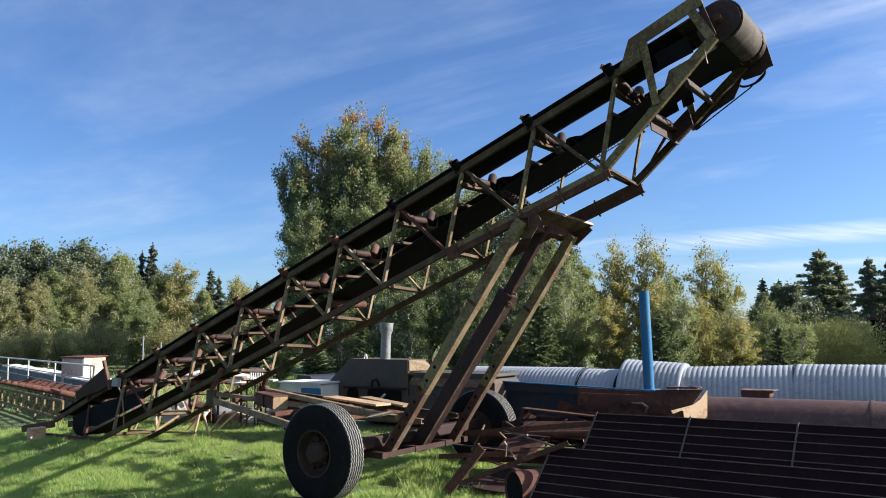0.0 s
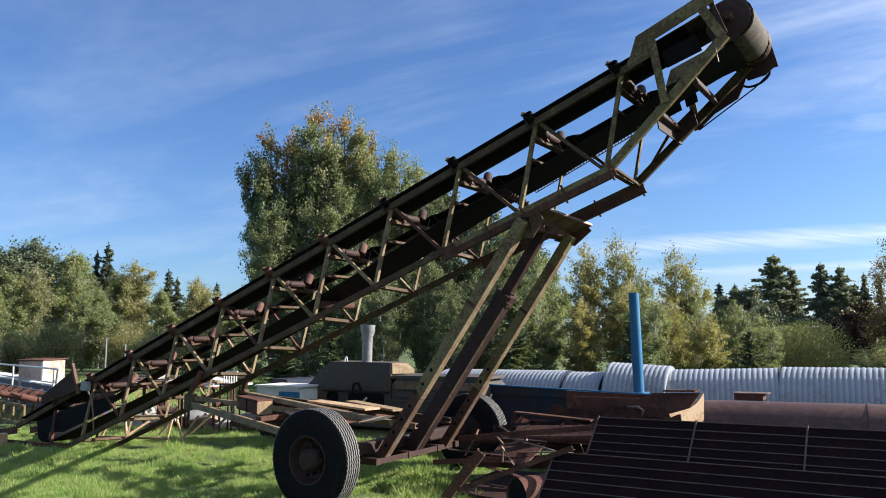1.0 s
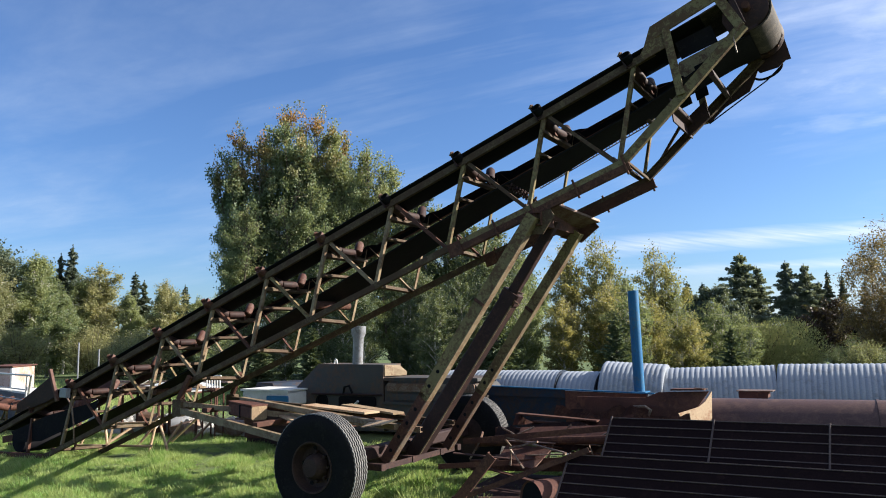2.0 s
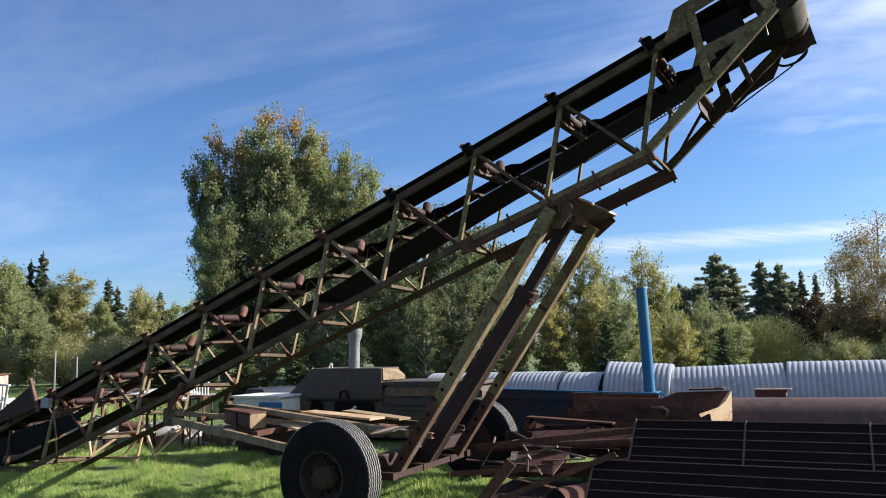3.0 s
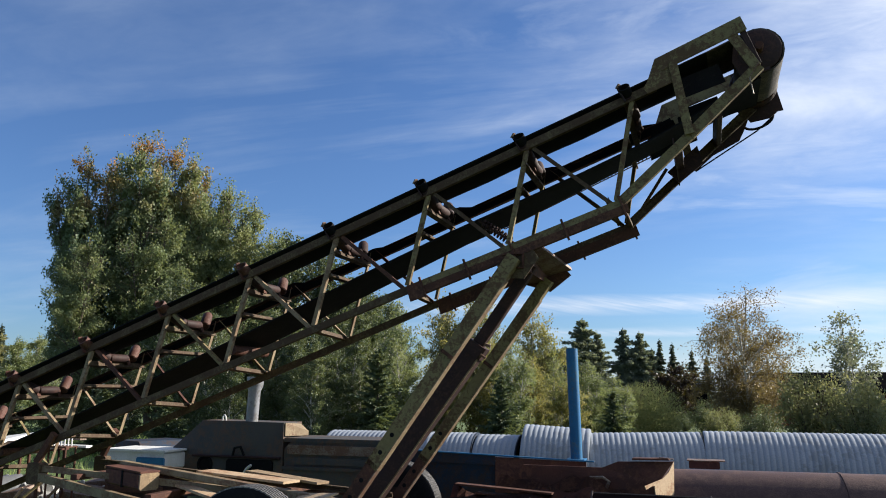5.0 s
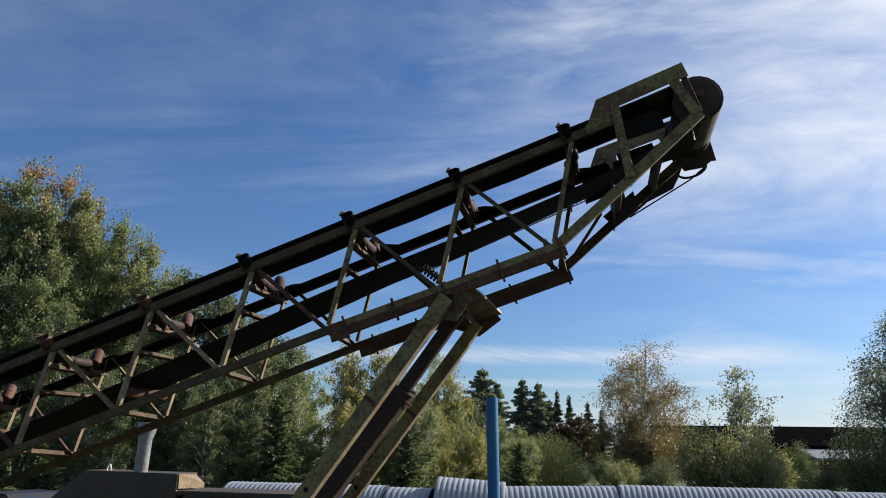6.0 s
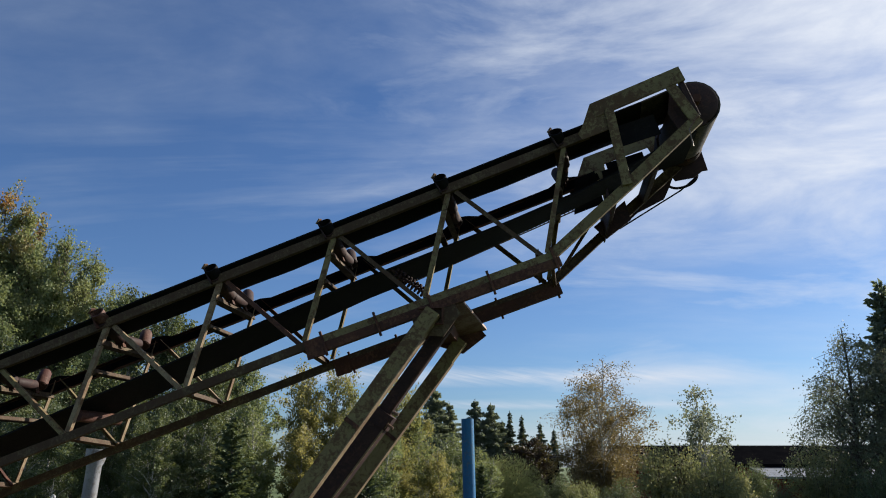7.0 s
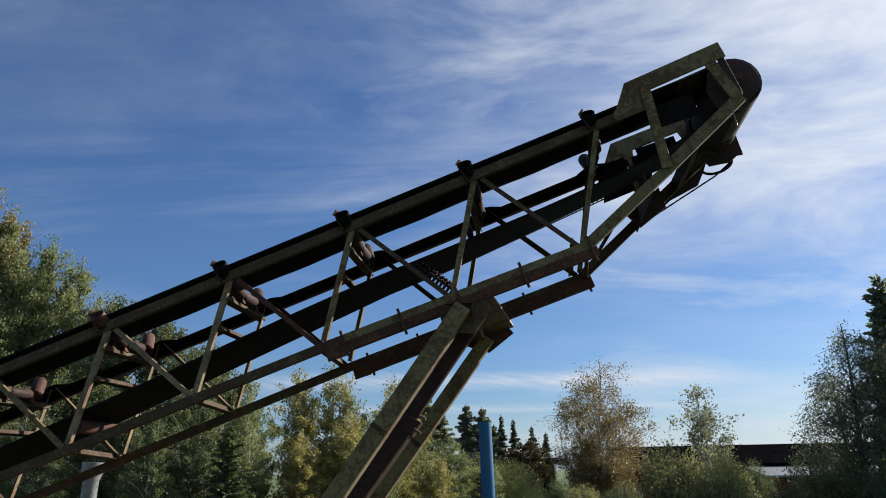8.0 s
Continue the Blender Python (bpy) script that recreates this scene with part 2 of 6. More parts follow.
L_DUSK = leafy("dark_leaves", (0.085, 0.115, 0.08), (0.13, 0.15, 0.09), 0.4, 0.25)
L_GRASS = leafy("grass_blades", (0.2, 0.36, 0.085), (0.44, 0.52, 0.19), 0.5, 0.55, 0.4, sap=0.2)


def ground_material():
    m, g = surface("lawn_and_field")
    at = g.add("ShaderNodeNewGeometry").outputs["Position"]
    big, mid, fine = g.noise(at, 0.35, 4.0), g.noise(at, 2.2, 6.0), g.noise(at, 45.0, 5.0, 0.7)
    colour = g.mix(g.step(big, 0.35, 0.65), rgb(0.06, 0.10, 0.024), rgb(0.09, 0.12, 0.034))
    colour = g.mix(g.step(mid, 0.55, 0.72, 0.0, 0.5), colour, rgb(0.12, 0.105, 0.05))
    colour = g.mix(g.step(fine, 0.35, 0.65, 0.0, 0.55), colour, rgb(0.05, 0.09, 0.018))
    relief = g.add("ShaderNodeBump", {"Strength": 0.9, "Distance": 0.04, "Height": g.math("ADD", fine, mid)}).outputs[0]
    bsdf = g.add("ShaderNodeBsdfPrincipled", {"Base Color": colour, "Roughness": 0.95, "Normal": relief})
    g.add("ShaderNodeOutputMaterial", {0: bsdf.outputs[0]})
    return m


M_GROUND = ground_material()


# ---------------------------------------------------------------- shaping
ORIGIN = {}


def thing(name, place, label, category, group="", kind=""):
    """An empty at a thing's base; its parts are built in world coordinates."""
    ob = new(name)
    ob.location = place
    ob.empty_display_size = 0.2
    ORIGIN[ob.name] = Vector(place)
    return tagged(ob, label, category, group, kind)


def part(name, bm, material, parent, label="", smooth=False):
    at = ORIGIN[parent.name]
    bmesh.ops.translate(bm, vec=-at, verts=bm.verts)
    bmesh.ops.recalc_face_normals(bm, faces=bm.faces)
    data = bpy.data.meshes.new(name)
    bm.to_mesh(data)
    bm.free()
    data.materials.append(material)
    if smooth:
        for f in data.polygons:
            f.use_smooth = True
        data.set_sharp_from_angle(angle=radians(40))
    ob = new(name, data)
    ob.parent = parent
    ORIGIN[ob.name] = at
    return tagged(ob, label)


def alone(name, bm, material, label, category, group="", kind="", smooth=False):
    """A thing that is one mesh."""
    low = min((v.co.z for v in bm.verts))
    mid = sum((v.co for v in bm.verts), Vector()) / len(bm.verts)
    at = Vector((mid.x, mid.y, low))
    bmesh.ops.translate(bm, vec=-at, verts=bm.verts)
    bmesh.ops.recalc_face_normals(bm, faces=bm.faces)
    data = bpy.data.meshes.new(name)
    bm.to_mesh(data)
    bm.free()
    data.materials.append(material)
    if smooth:
        for f in data.polygons:
            f.use_smooth = True
        data.set_sharp_from_angle(angle=radians(40))
    ob = new(name, data)
    ob.location = at
    return tagged(ob, label, category, group, kind)


def along(p, q, up=(0, 0, 1)):
    """Axes of a bar from p to q: its length, side and up."""
    p, q = Vector(p), Vector(q)
    x = (q - p).normalized()
    u = Vector(up)
    y = u.cross(x)
    if y.length < 1e-4:
        y = Vector((0, 1, 0)).cross(x)
    y.normalize()
    return p, q, x, y, x.cross(y)


def sweep(p, q, outline, bm=None, up=(0, 0, 1)):
    """A closed outline of (side, up) points drawn from p to q."""
    bm = bm or bmesh.new()
    p, q, x, y, z = along(p, q, up)
    a = [bm.verts.new(p + y * s + z * h) for s, h in outline]
    b = [bm.verts.new(q + y * s + z * h) for s, h in outline]
    n = len(outline)
    for i in range(n):
        bm.faces.new((a[i], a[(i + 1) % n], b[(i + 1) % n], b[i]))
    bm.faces.new(a[::-1])
    bm.faces.new(b)
    return bm


def bar(p, q, w, h, bm=None, up=(0, 0, 1)):
    c = min(w, h) * 0.12
    w, h = w / 2, h / 2
    return sweep(p, q, [(-w + c, -h), (w - c, -h), (w, -h + c), (w, h - c), (w - c, h), (-w + c, h), (-w, h - c), (-w, -h + c)], bm, up)


def angle_iron(p, q, w, h, t=0.008, bm=None, up=(0, 0, 1)):
    return sweep(p, q, [(0, 0), (w, 0), (w, t), (t, t), (t, h), (0, h)], bm, up)


def channel(p, q, w, h, t=0.01, bm=None, up=(0, 0, 1)):
    """A U section, web at side 0, flanges reaching to side w."""
    k = t if w > 0 else -t
    return sweep(p, q, [(0, -h / 2), (w, -h / 2), (w, -h / 2 + t), (k, -h / 2 + t), (k, h / 2 - t), (w, h / 2 - t), (w, h / 2), (0, h / 2)], bm, up)


def tube(p, q, r, bm=None, n=16, r2=None, caps=True):
    bm = bm or bmesh.new()
    p, q, x, y, z = along(p, q)
    r2 = r if r2 is None else r2
    rings = []
    for c, rr in ((p, r), (q, r2)):
        rings.append([bm.verts.new(c + (y * math.cos(2 * math.pi * i / n) + z * math.sin(2 * math.pi * i / n)) * rr) for i in range(n)])
    for i in range(n):
        bm.faces.new((rings[0][i], rings[0][(i + 1) % n], rings[1][(i + 1) % n], rings[1][i]))
    if caps:
        bm.faces.new(rings[0][::-1])
        bm.faces.new(rings[1])
    return bm


def turned(p, q, profile, bm=None, n=24, caps=True):
    """A lathe: profile of (distance along, radius) between p and q's direction."""
    bm = bm or bmesh.new()
    p, q, x, y, z = along(p, q)
    rings = []
    for d, r in profile:
        rings.append([bm.verts.new(p + x * d + (y * math.cos(2 * math.pi * i / n) + z * math.sin(2 * math.pi * i / n)) * max(r, 1e-4)) for i in range(n)])
    for a, b in zip(rings, rings[1:]):
        for i in range(n):
            bm.faces.new((a[i], a[(i + 1) % n], b[(i + 1) % n], b[i]))
    if caps:
        bm.faces.new(rings[0][::-1])
        bm.faces.new(rings[-1])
    return bm


def plate(points, thick, bm=None):
    """A flat plate: a loop of points, thickened along its normal."""
    bm = bm or bmesh.new()
    pts = [Vector(p) for p in points]
    n = Vector()
    for i in range(len(pts)):
        n += (pts[i] - pts[0]).cross(pts[(i + 1) % len(pts)] - pts[0])
    n = n.normalized() * thick / 2
    a = [bm.verts.new(p - n) for p in pts]
    b = [bm.verts.new(p + n) for p in pts]
    k = len(pts)
    for i in range(k):
        bm.faces.new((a[i], a[(i + 1) % k], b[(i + 1) % k], b[i]))
    bm.faces.new(a[::-1])
    bm.faces.new(b)
    return bm


def wire(points, r, bm=None, n=6):
    bm = bm or bmesh.new()
    pts = [Vector(p) for p in points]
    rings = []
    for i, p in enumerate(pts):
        d = (pts[min(i + 1, len(pts) - 1)] - pts[max(i - 1, 0)]).normalized()
        y = d.cross(Vector((0.31, 0.2, 0.93))).normalized()
        z = d.cross(y)
        rings.append([bm.verts.new(p + (y * math.cos(2 * math.pi * k / n) + z * math.sin(2 * math.pi * k / n)) * r) for k in range(n)])
    for a, b in zip(rings, rings[1:]):
        for i in range(n):
            bm.faces.new((a[i], a[(i + 1) % n], b[(i + 1) % n], b[i]))
    bm.faces.new(rings[0][::-1])
    bm.faces.new(rings[-1])
    return bm

# ---------------------------------------------------------------- the belt conveyor
SLOPE = math.atan(0.3727)
CS, SN = math.cos(SLOPE), math.sin(SLOPE)
TOP = Vector((0.0, 0.0, 4.33))   # top of the side rail at the uppermost idler
WIDE = 0.88                      # between the two side trusses
NUP = (-SN, 0, CS)


def P(s, y, n):
    """A point of the conveyor: s up along it, y across, n off the rails."""
    return TOP + Vector((s * CS - n * SN, y, s * SN + n * CS))


conveyor = thing("belt_conveyor", (-2.9, 0.37, 0.0), "long rusty olive-yellow mobile belt conveyor raised on two wheels on grass", "conveyor")
STEP = 1.024
TAIL, HEAD = -11.5, 1.25

for side, y0, inward in ((0, 0.0, 1), (1, WIDE, -1)):
    low0, low1, low2 = ((-0.765, -0.822, -0.872), (-0.86, -0.862, -0.905))[side]    # the chord's depth at the tail, at the splice and at the head
    yc = (-0.06, 0.76)[side]

    def chord(s):
        return low0 + (low1 - low0) * (s + 10.0) / 7.5 if s < -2.5 else low1 + (low2 - low1) * (s + 2.5) / 2.08

    # top rail: a channel with its flanges turned in
    part("top_rail", channel(P(TAIL, y0, (0.0, -0.09)[side]), P(0.25, y0, (0.0, -0.09)[side]), 0.05 * inward, (0.072, 0.1)[side], 0.008, up=NUP), (M_FRAME, M_RUST)[side], conveyor)
    part("bottom_chord", channel(P(-10.1, yc, chord(-10.1)), P(-2.5, yc, chord(-2.5)), 0.05, 0.066, 0.008, up=NUP), M_FRAME, conveyor)
    part("bottom_chord", channel(P(-2.5, yc, chord(-2.5)), P(-0.4, yc, chord(-0.4)), 0.05, 0.066, 0.008, up=NUP), (M_LEG, M_FRAME)[side], conveyor)
    part("tail_skid", bar(P(-10.1, yc, chord(-10.1)), (-11.5, yc, 0.05), 0.05, 0.07), M_RUST, conveyor)
    # stiffening channel bolted below the chord
    part("stiffener", channel(P(-2.42, yc - 0.012, chord(-2.42) - 0.062), P(-0.38, yc - 0.012, chord(-0.38) - 0.062), 0.06, (0.07, 0.095)[side], 0.01, up=NUP), M_RUST, conveyor)
    for s in (-2.35, -1.9, -1.45, -0.95, -0.42):
        bm = bar(P(s, yc - 0.02 * inward, chord(s) - 0.14), P(s, yc - 0.02 * inward, chord(s) + 0.06), 0.02, 0.022, up=(0, 1, 0))
        part("clamp_bolt", bm, M_RUST, conveyor)
    part("splice_plate", bar(P(-2.5, yc - 0.02, chord(-2.5) - 0.05), P(-2.36, yc - 0.02, chord(-2.36) - 0.055), 0.02, 0.15, up=NUP), M_RUST, conveyor)
    # bent chord rising to the head
    part("head_chord", channel(P(-0.45, yc, chord(-0.42)), P(0.34, yc - 0.07 * inward, -0.575), 0.05 * inward, 0.08, 0.008, up=NUP), M_LEG if side == 0 else M_FRAME, conveyor)
    part("head_chord", channel(P(0.32, yc - 0.07 * inward, -0.58), P(1.05, yc - 0.11 * inward, -0.285), 0.05 * inward, 0.09, 0.008, up=NUP), M_LEG if side == 0 else M_FRAME, conveyor)
    # webs: a post and a diagonal at each node of the rail
    for k in range(0, 10):
        top = -STEP * k
        ease = 0.065
        top, low = top + ease, top - 0.5 + ease
        # posts from the fourth on get the pale tan for their sunlit flanges
        part("web_post", angle_iron(P(top - 0.02, y0 + 0.012 * inward, -0.03), P(low, yc + 0.012 * inward, chord(low) + 0.03), 0.04, 0.04 * inward, 0.006, up=(0, 1, 0)), M_PALE if k > 2 else M_LEG, conveyor)
        if k:
            part("web_diagonal", angle_iron(P(top + 0.03, y0 + 0.02 * inward, -0.03), P(min(low + STEP, 0.62 - 0.5) - 0.04, yc + 0.02 * inward, chord(low + STEP) + 0.03), 0.036, 0.036 * inward, 0.006, up=(0, 1, 0)), (M_RUST, M_PALE, M_LEG)[k % 3] if k > 2 else M_FRAME, conveyor)
    part("web_post", angle_iron(P(-10.3, y0, -0.10), P(-10.5, yc, -0.62), 0.042, 0.042 * inward, 0.006, up=(0, 1, 0)), M_RUST, conveyor)
    # side guard frame at the head
    yo = y0 - 0.13 * inward
    part("guard_plate", plate([P(0.14, yo, -0.03), P(0.2, yo, 0.02), P(0.325, yo, 0.172), P(0.47, yo, 0.175), P(0.48, yo, 0.03), P(0.4, yo, -0.09), P(0.16, yo, -0.09)], 0.012), M_LEG, conveyor)
    part("guard_bar", bar(P(0.33, yo, 0.11), P(1.09, yo - 0.04 * inward, 0.115), 0.02, 0.13, up=NUP), M_LEG, conveyor)
    part("guard_post", bar(P(0.45, yo - 0.015 * inward, 0.08), P(0.32, yo - 0.015 * inward, -0.58), 0.075, 0.02, up=(0, 1, 0)), M_LEG, conveyor)
    part("guard_post", bar(P(0.96, yo - 0.03 * inward, 0.1), P(1.02, yo - 0.03 * inward, -0.29), 0.085, 0.02, up=(0, 1, 0)), M_LEG, conveyor)
    part("guard_strap", bar(P(1.06, yo - 0.02 * inward, 0.17), P(1.05, yo - 0.02 * inward, -0.27), 0.05, 0.02, up=(0, 1, 0)), M_TUBE, conveyor)
    part("bearing_plate", plate([P(0.98, y0, 0.05), P(1.1, y0, 0.03), P(1.16, y0, -0.05), P(1.15, y0, -0.3), P(0.92, y0, -0.3), P(0.9, y0, -0.1)], 0.014), M_TUBE, conveyor)
    if side:
        part("skirt_plate", plate([P(0.0, y0 - 0.06, -0.37), P(0.13, y0 - 0.06, -0.06), P(0.33, y0 - 0.06, -0.05), P(0.29, y0 - 0.06, -0.37)], 0.01), M_BELT, conveyor)
        part("skirt_plate", plate([P(0.39, y0 - 0.06, -0.08), P(0.52, y0 - 0.06, -0.08), P(0.47, y0 - 0.06, -0.37), P(0.34, y0 - 0.06, -0.37)], 0.01), M_BELT, conveyor)
        part("hanger_plate", plate([P(0.3, y0, -0.05), P(0.1, y0, -0.05), P(0.0, y0, -0.26), P(0.12, y0, -0.3), P(0.2, y0, -0.25)], 0.012), M_BELT, conveyor)
    part("skirt_strip", bar(P(0.45, y0 + 0.05 * inward, -0.11), P(0.8, y0 + 0.05 * inward, -0.13), 0.01, 0.18, up=NUP), M_BELT, conveyor)

# bars across the trusses
for k in range(0, 10):
    top = -STEP * k
    part("cross_tie", angle_iron(P(top - 0.5, 0, -0.80), P(top - 0.5, 0.81, -0.85), 0.04, 0.04, 0.006, up=NUP), M_FRAME, conveyor)
    part("cross_tie", bar(P(top - 0.16, 0.01, -0.36), P(top - 0.16, WIDE - 0.01, -0.36), 0.05, 0.035, up=NUP), M_FRAME, conveyor)


# the belt: troughed carrying run, head wrap, flat return run
def belt_strip(stations, name, material):
    bm = bmesh.new()
    rows = []
    for pts in stations:
        rows.append([bm.verts.new(p) for p in pts])
    for a, b in zip(rows, rows[1:]):
        for i in range(len(a) - 1):
            bm.faces.new((a[i], a[i + 1], b[i + 1], b[i]))
    faces = bm.faces[:]
    bmesh.ops.recalc_face_normals(bm, faces=faces)
    bmesh.ops.solidify(bm, geom=faces, thickness=0.014)
    return part(name, bm, material, conveyor, smooth=True)


DRUM_S, DRUM_N, DRUM_R = 1.135, -0.10, 0.208
stations = []
count = 96
for i in range(count + 1):
    s = TAIL + 0.2 + (0.75 - TAIL - 0.2) * i / count
    sag = 0.016 * math.sin(math.pi * ((s / STEP) % 1.0)) ** 2
    rise = min(1.0, max(0.0, (s + 0.1) / 0.9))
    lo, hi = 0.012 * (1 - rise) + 0.06 * rise - sag, 0.088
    prof = [(0.0, hi), (0.06, hi * 0.72 + lo * 0.28), (0.2, lo + 0.012), (0.28, lo), (0.40, lo), (0.46, lo + 0.012), (0.6, hi * 0.72 + lo * 0.28), (0.66, hi)]
    stations.append([P(s, y, n) for y, n in prof])
ys = [0.02, 0.07, 0.2, 0.28, 0.42, 0.5, 0.65, 0.71]
belt_strip(stations, "belt", M_BELT)
stations = stations[-1:]
for i in range(13):
    a = radians(95 - i * 205 / 12)
    stations.append([P(DRUM_S + DRUM_R * math.cos(a), y, DRUM_N + DRUM_R * math.sin(a)) for y in ys])
belt_strip(stations, "belt_wrap", M_WRAP)
stations = []
for s, near, far in ((1.06, -0.31, -0.31), (0.8, -0.32, -0.29), (0.4, -0.38, -0.305), (0.0, -0.42, -0.34), (-0.6, -0.44, -0.375), (-1.3, -0.445, -0.415), (-2.0, -0.445, -0.42), (-2.8, -0.47, -0.465), (-3.8, -0.52, -0.52), (-5.0, -0.565, -0.58), (-6.2, -0.6, -0.61), (-7.7, -0.6, -0.62), (-9.0, -0.57, -0.57), (-10.4, -0.53, -0.53), (-10.8, -0.48, -0.48)):
    stations.append([P(s, y, near + (far - near) * (y - 0.04) / 0.67) for y in (0.04, 0.25, 0.5, 0.71)])
belt_strip(stations, "return_belt", M_BELT)

# frayed edge of the belt hanging over the far rail, propped up at every idler
bm = bmesh.new()
rows = []
flap = random.Random(17)
lift = [flap.uniform(0.05, 0.1) for _ in range(9)]
for i in range(121):
    s = -8.0 + 8.35 * i / 120
    k = round(-s / STEP)
    near = (s + STEP * k - 0.04) / 0.17
    top = -0.075 + lift[min(max(k, 0), 8)] * math.exp(-near * near)
    rows.append([bm.verts.new(P(s, WIDE - 0.05 + 0.006 * math.sin(s * 7), n)) for n in (-0.14, (top - 0.14) / 2, top)])
for a, b in zip(rows, rows[1:]):
    for i in range(2):
        bm.faces.new((a[i], a[i + 1], b[i + 1], b[i]))
bmesh.ops.solidify(bm, geom=bm.faces[:], thickness=0.012)
part("belt_edge", bm, M_BELT, conveyor, "frayed black edge of the belt", smooth=True)

# head pulley, drive drum and its fittings
part("head_pulley", turned(P(DRUM_S, -0.01, DRUM_N), P(DRUM_S, 1, DRUM_N), [(0, 0.05), (0.0, 0.17), (0.012, 0.186), (0.76, 0.186), (0.77, 0.17), (0.78, 0.06)], n=36), M_TUBE, conveyor, "rusty steel pulley drum", smooth=True)
part("shaft", tube(P(DRUM_S, -0.1, DRUM_N), P(DRUM_S, 0.9, DRUM_N), 0.035), M_RUST, conveyor)
part("drive_drum", turned(P(DRUM_S, 0.78, DRUM_N), P(DRUM_S, 2, DRUM_N), [(0, 0.1), (0.0, 0.2), (0.03, 0.215), (0.06, 0.215), (0.07, 0.19), (0.16, 0.19), (0.19, 0.16), (0.2, 0.05)], n=32), M_TUBE, conveyor, smooth=True)
for i in range(12):
    a = 2 * math.pi * i / 12
    c = P(DRUM_S + 0.195 * math.cos(a), 0.77, DRUM_N + 0.195 * math.sin(a))
    part("flange_bolt", tube(c, c + Vector((0, 0.09, 0)), 0.014, n=6), M_RUST, conveyor)
part("tail_pulley", turned(P(-10.8, 0.04, -0.3), P(-10.8, 1, -0.3), [(0, 0.05), (0, 0.18), (0.67, 0.18), (0.67, 0.05)], n=28), M_BELT, conveyor, smooth=True)

# added flat black plate that fills the dark mass beside the tail
part("tail_skirt", plate([P(-8.7, 0.012, -0.38), P(-8.9, 0.012, -0.55), P(-10.2, 0.012, -0.5), P(-10.85, 0.012, -0.32), P(-10.9, 0.012, -0.12), P(-9.9, 0.012, -0.19)], 0.012), M_BELT, conveyor, "black plate added to fill the dark mass along the tail")

# idler sets: three rollers in a trough on a cross frame, one end standing above the rail
def idler(s):
    """Cross frame, level middle roller, two tilted wing rollers and the brackets that stand over the rails."""
    base = part("idler_frame", angle_iron(P(s - 0.03, 0.0, -0.17), P(s - 0.03, WIDE, -0.17), 0.055, 0.05, 0.006, up=NUP), M_FRAME, conveyor)
    part("roller", turned(P(s, 0.3, -0.085), P(s, 1, -0.085), [(0, 0.02), (0, 0.04), (0.01, 0.046), (0.26, 0.046), (0.27, 0.04), (0.27, 0.02)], n=16), M_TUBE, base, smooth=True)
    for a, b in ((P(s, 0.28, -0.09), P(s, 0.01, 0.03)), (P(s, WIDE - 0.23, -0.09), P(s, WIDE - 0.1, 0.065))):
        d = (b - a).length
        part("roller", turned(a, b, [(0, 0.02), (0, 0.045), (0.01, 0.056), (d - 0.02, 0.053), (d, 0.045), (d, 0.02)], n=16), M_ROLLER if s < -3.5 and a.y > 0.4 else M_TUBE, base, smooth=True)
    for y, out in ((0.03, -1),):
        # the open outer end of the wing roller, cocked over the rail, and the strap that holds it
        end, tip = P(s, y, 0.045), P(s, y + 0.075 * out, 0.105)
        part("roller_end", turned(end, tip, [(0, 0.02), (0, 0.052), (0.008, 0.058), (0.088, 0.056), (0.09, 0.046), (0.03, 0.042), (0.03, 0.004)], n=18), M_ROLLER if s < -3.5 else M_BELT, base, smooth=True)
        part("end_bracket", bar(P(s - 0.03, y + 0.05 * out, -0.03), P(s - 0.052, y + 0.055 * out, 0.115), 0.012, 0.045, up=(0, 1, 0)), M_TUBE if s > -3.5 else M_RUST, base)
        # on the upper idlers the lip's pale steel paints the bracket's white highlight
        part("bracket_lip", bar(P(s - 0.06, y + 0.06 * out, 0.118), P(s - 0.02, y + 0.075 * out, 0.142), 0.012, 0.05, up=(0, 1, 0)), M_ROLLER if s < -3.5 else M_STEEL, base)
    for y in (0.29, WIDE - 0.29):
        part("stand", bar(P(s, y, -0.16), P(s, y, -0.05), 0.012, 0.05, up=(0, 1, 0)), M_RUST, base)


for k in range(0, 11):
    idler(-STEP * k)

# return rollers hung below the trusses
for s in (-4.5, -7.6):
    part("return_roller", turned(P(s, 0.06, -0.64), P(s, 1, -0.64), [(0, 0.015), (0, 0.05), (0.63, 0.05), (0.63, 0.015)], n=14), M_RUST, conveyor, smooth=True)
SPRING_A, SPRING_B = P(-1.64, 0.08, -0.49), P(-1.47, 0.2, -0.73)
ax = (SPRING_B - SPRING_A).normalized()
ay = ax.cross(Vector((0, 1, 0))).normalized()
az = ax.cross(ay)
rod = part("tension_rod", tube(SPRING_A - ax * 0.05, SPRING_B + ax * 0.16, 0.013, n=10), M_TUBE, conveyor)
part("spring", wire([SPRING_A.lerp(SPRING_B, i / 110) + (ay * math.cos(i * 0.55) + az * math.sin(i * 0.55)) * 0.036 for i in range(111)], 0.011), M_TUBE, rod, "coiled steel tension spring")

# saddle under the chords and the three raking legs
def box_between(x0, x1, y0, y1, z0, z1, bm=None):
    return bar(((x0 + x1) / 2, y0, (z0 + z1) / 2), ((x0 + x1) / 2, y1, (z0 + z1) / 2), abs(x1 - x0), abs(z1 - z0), bm)


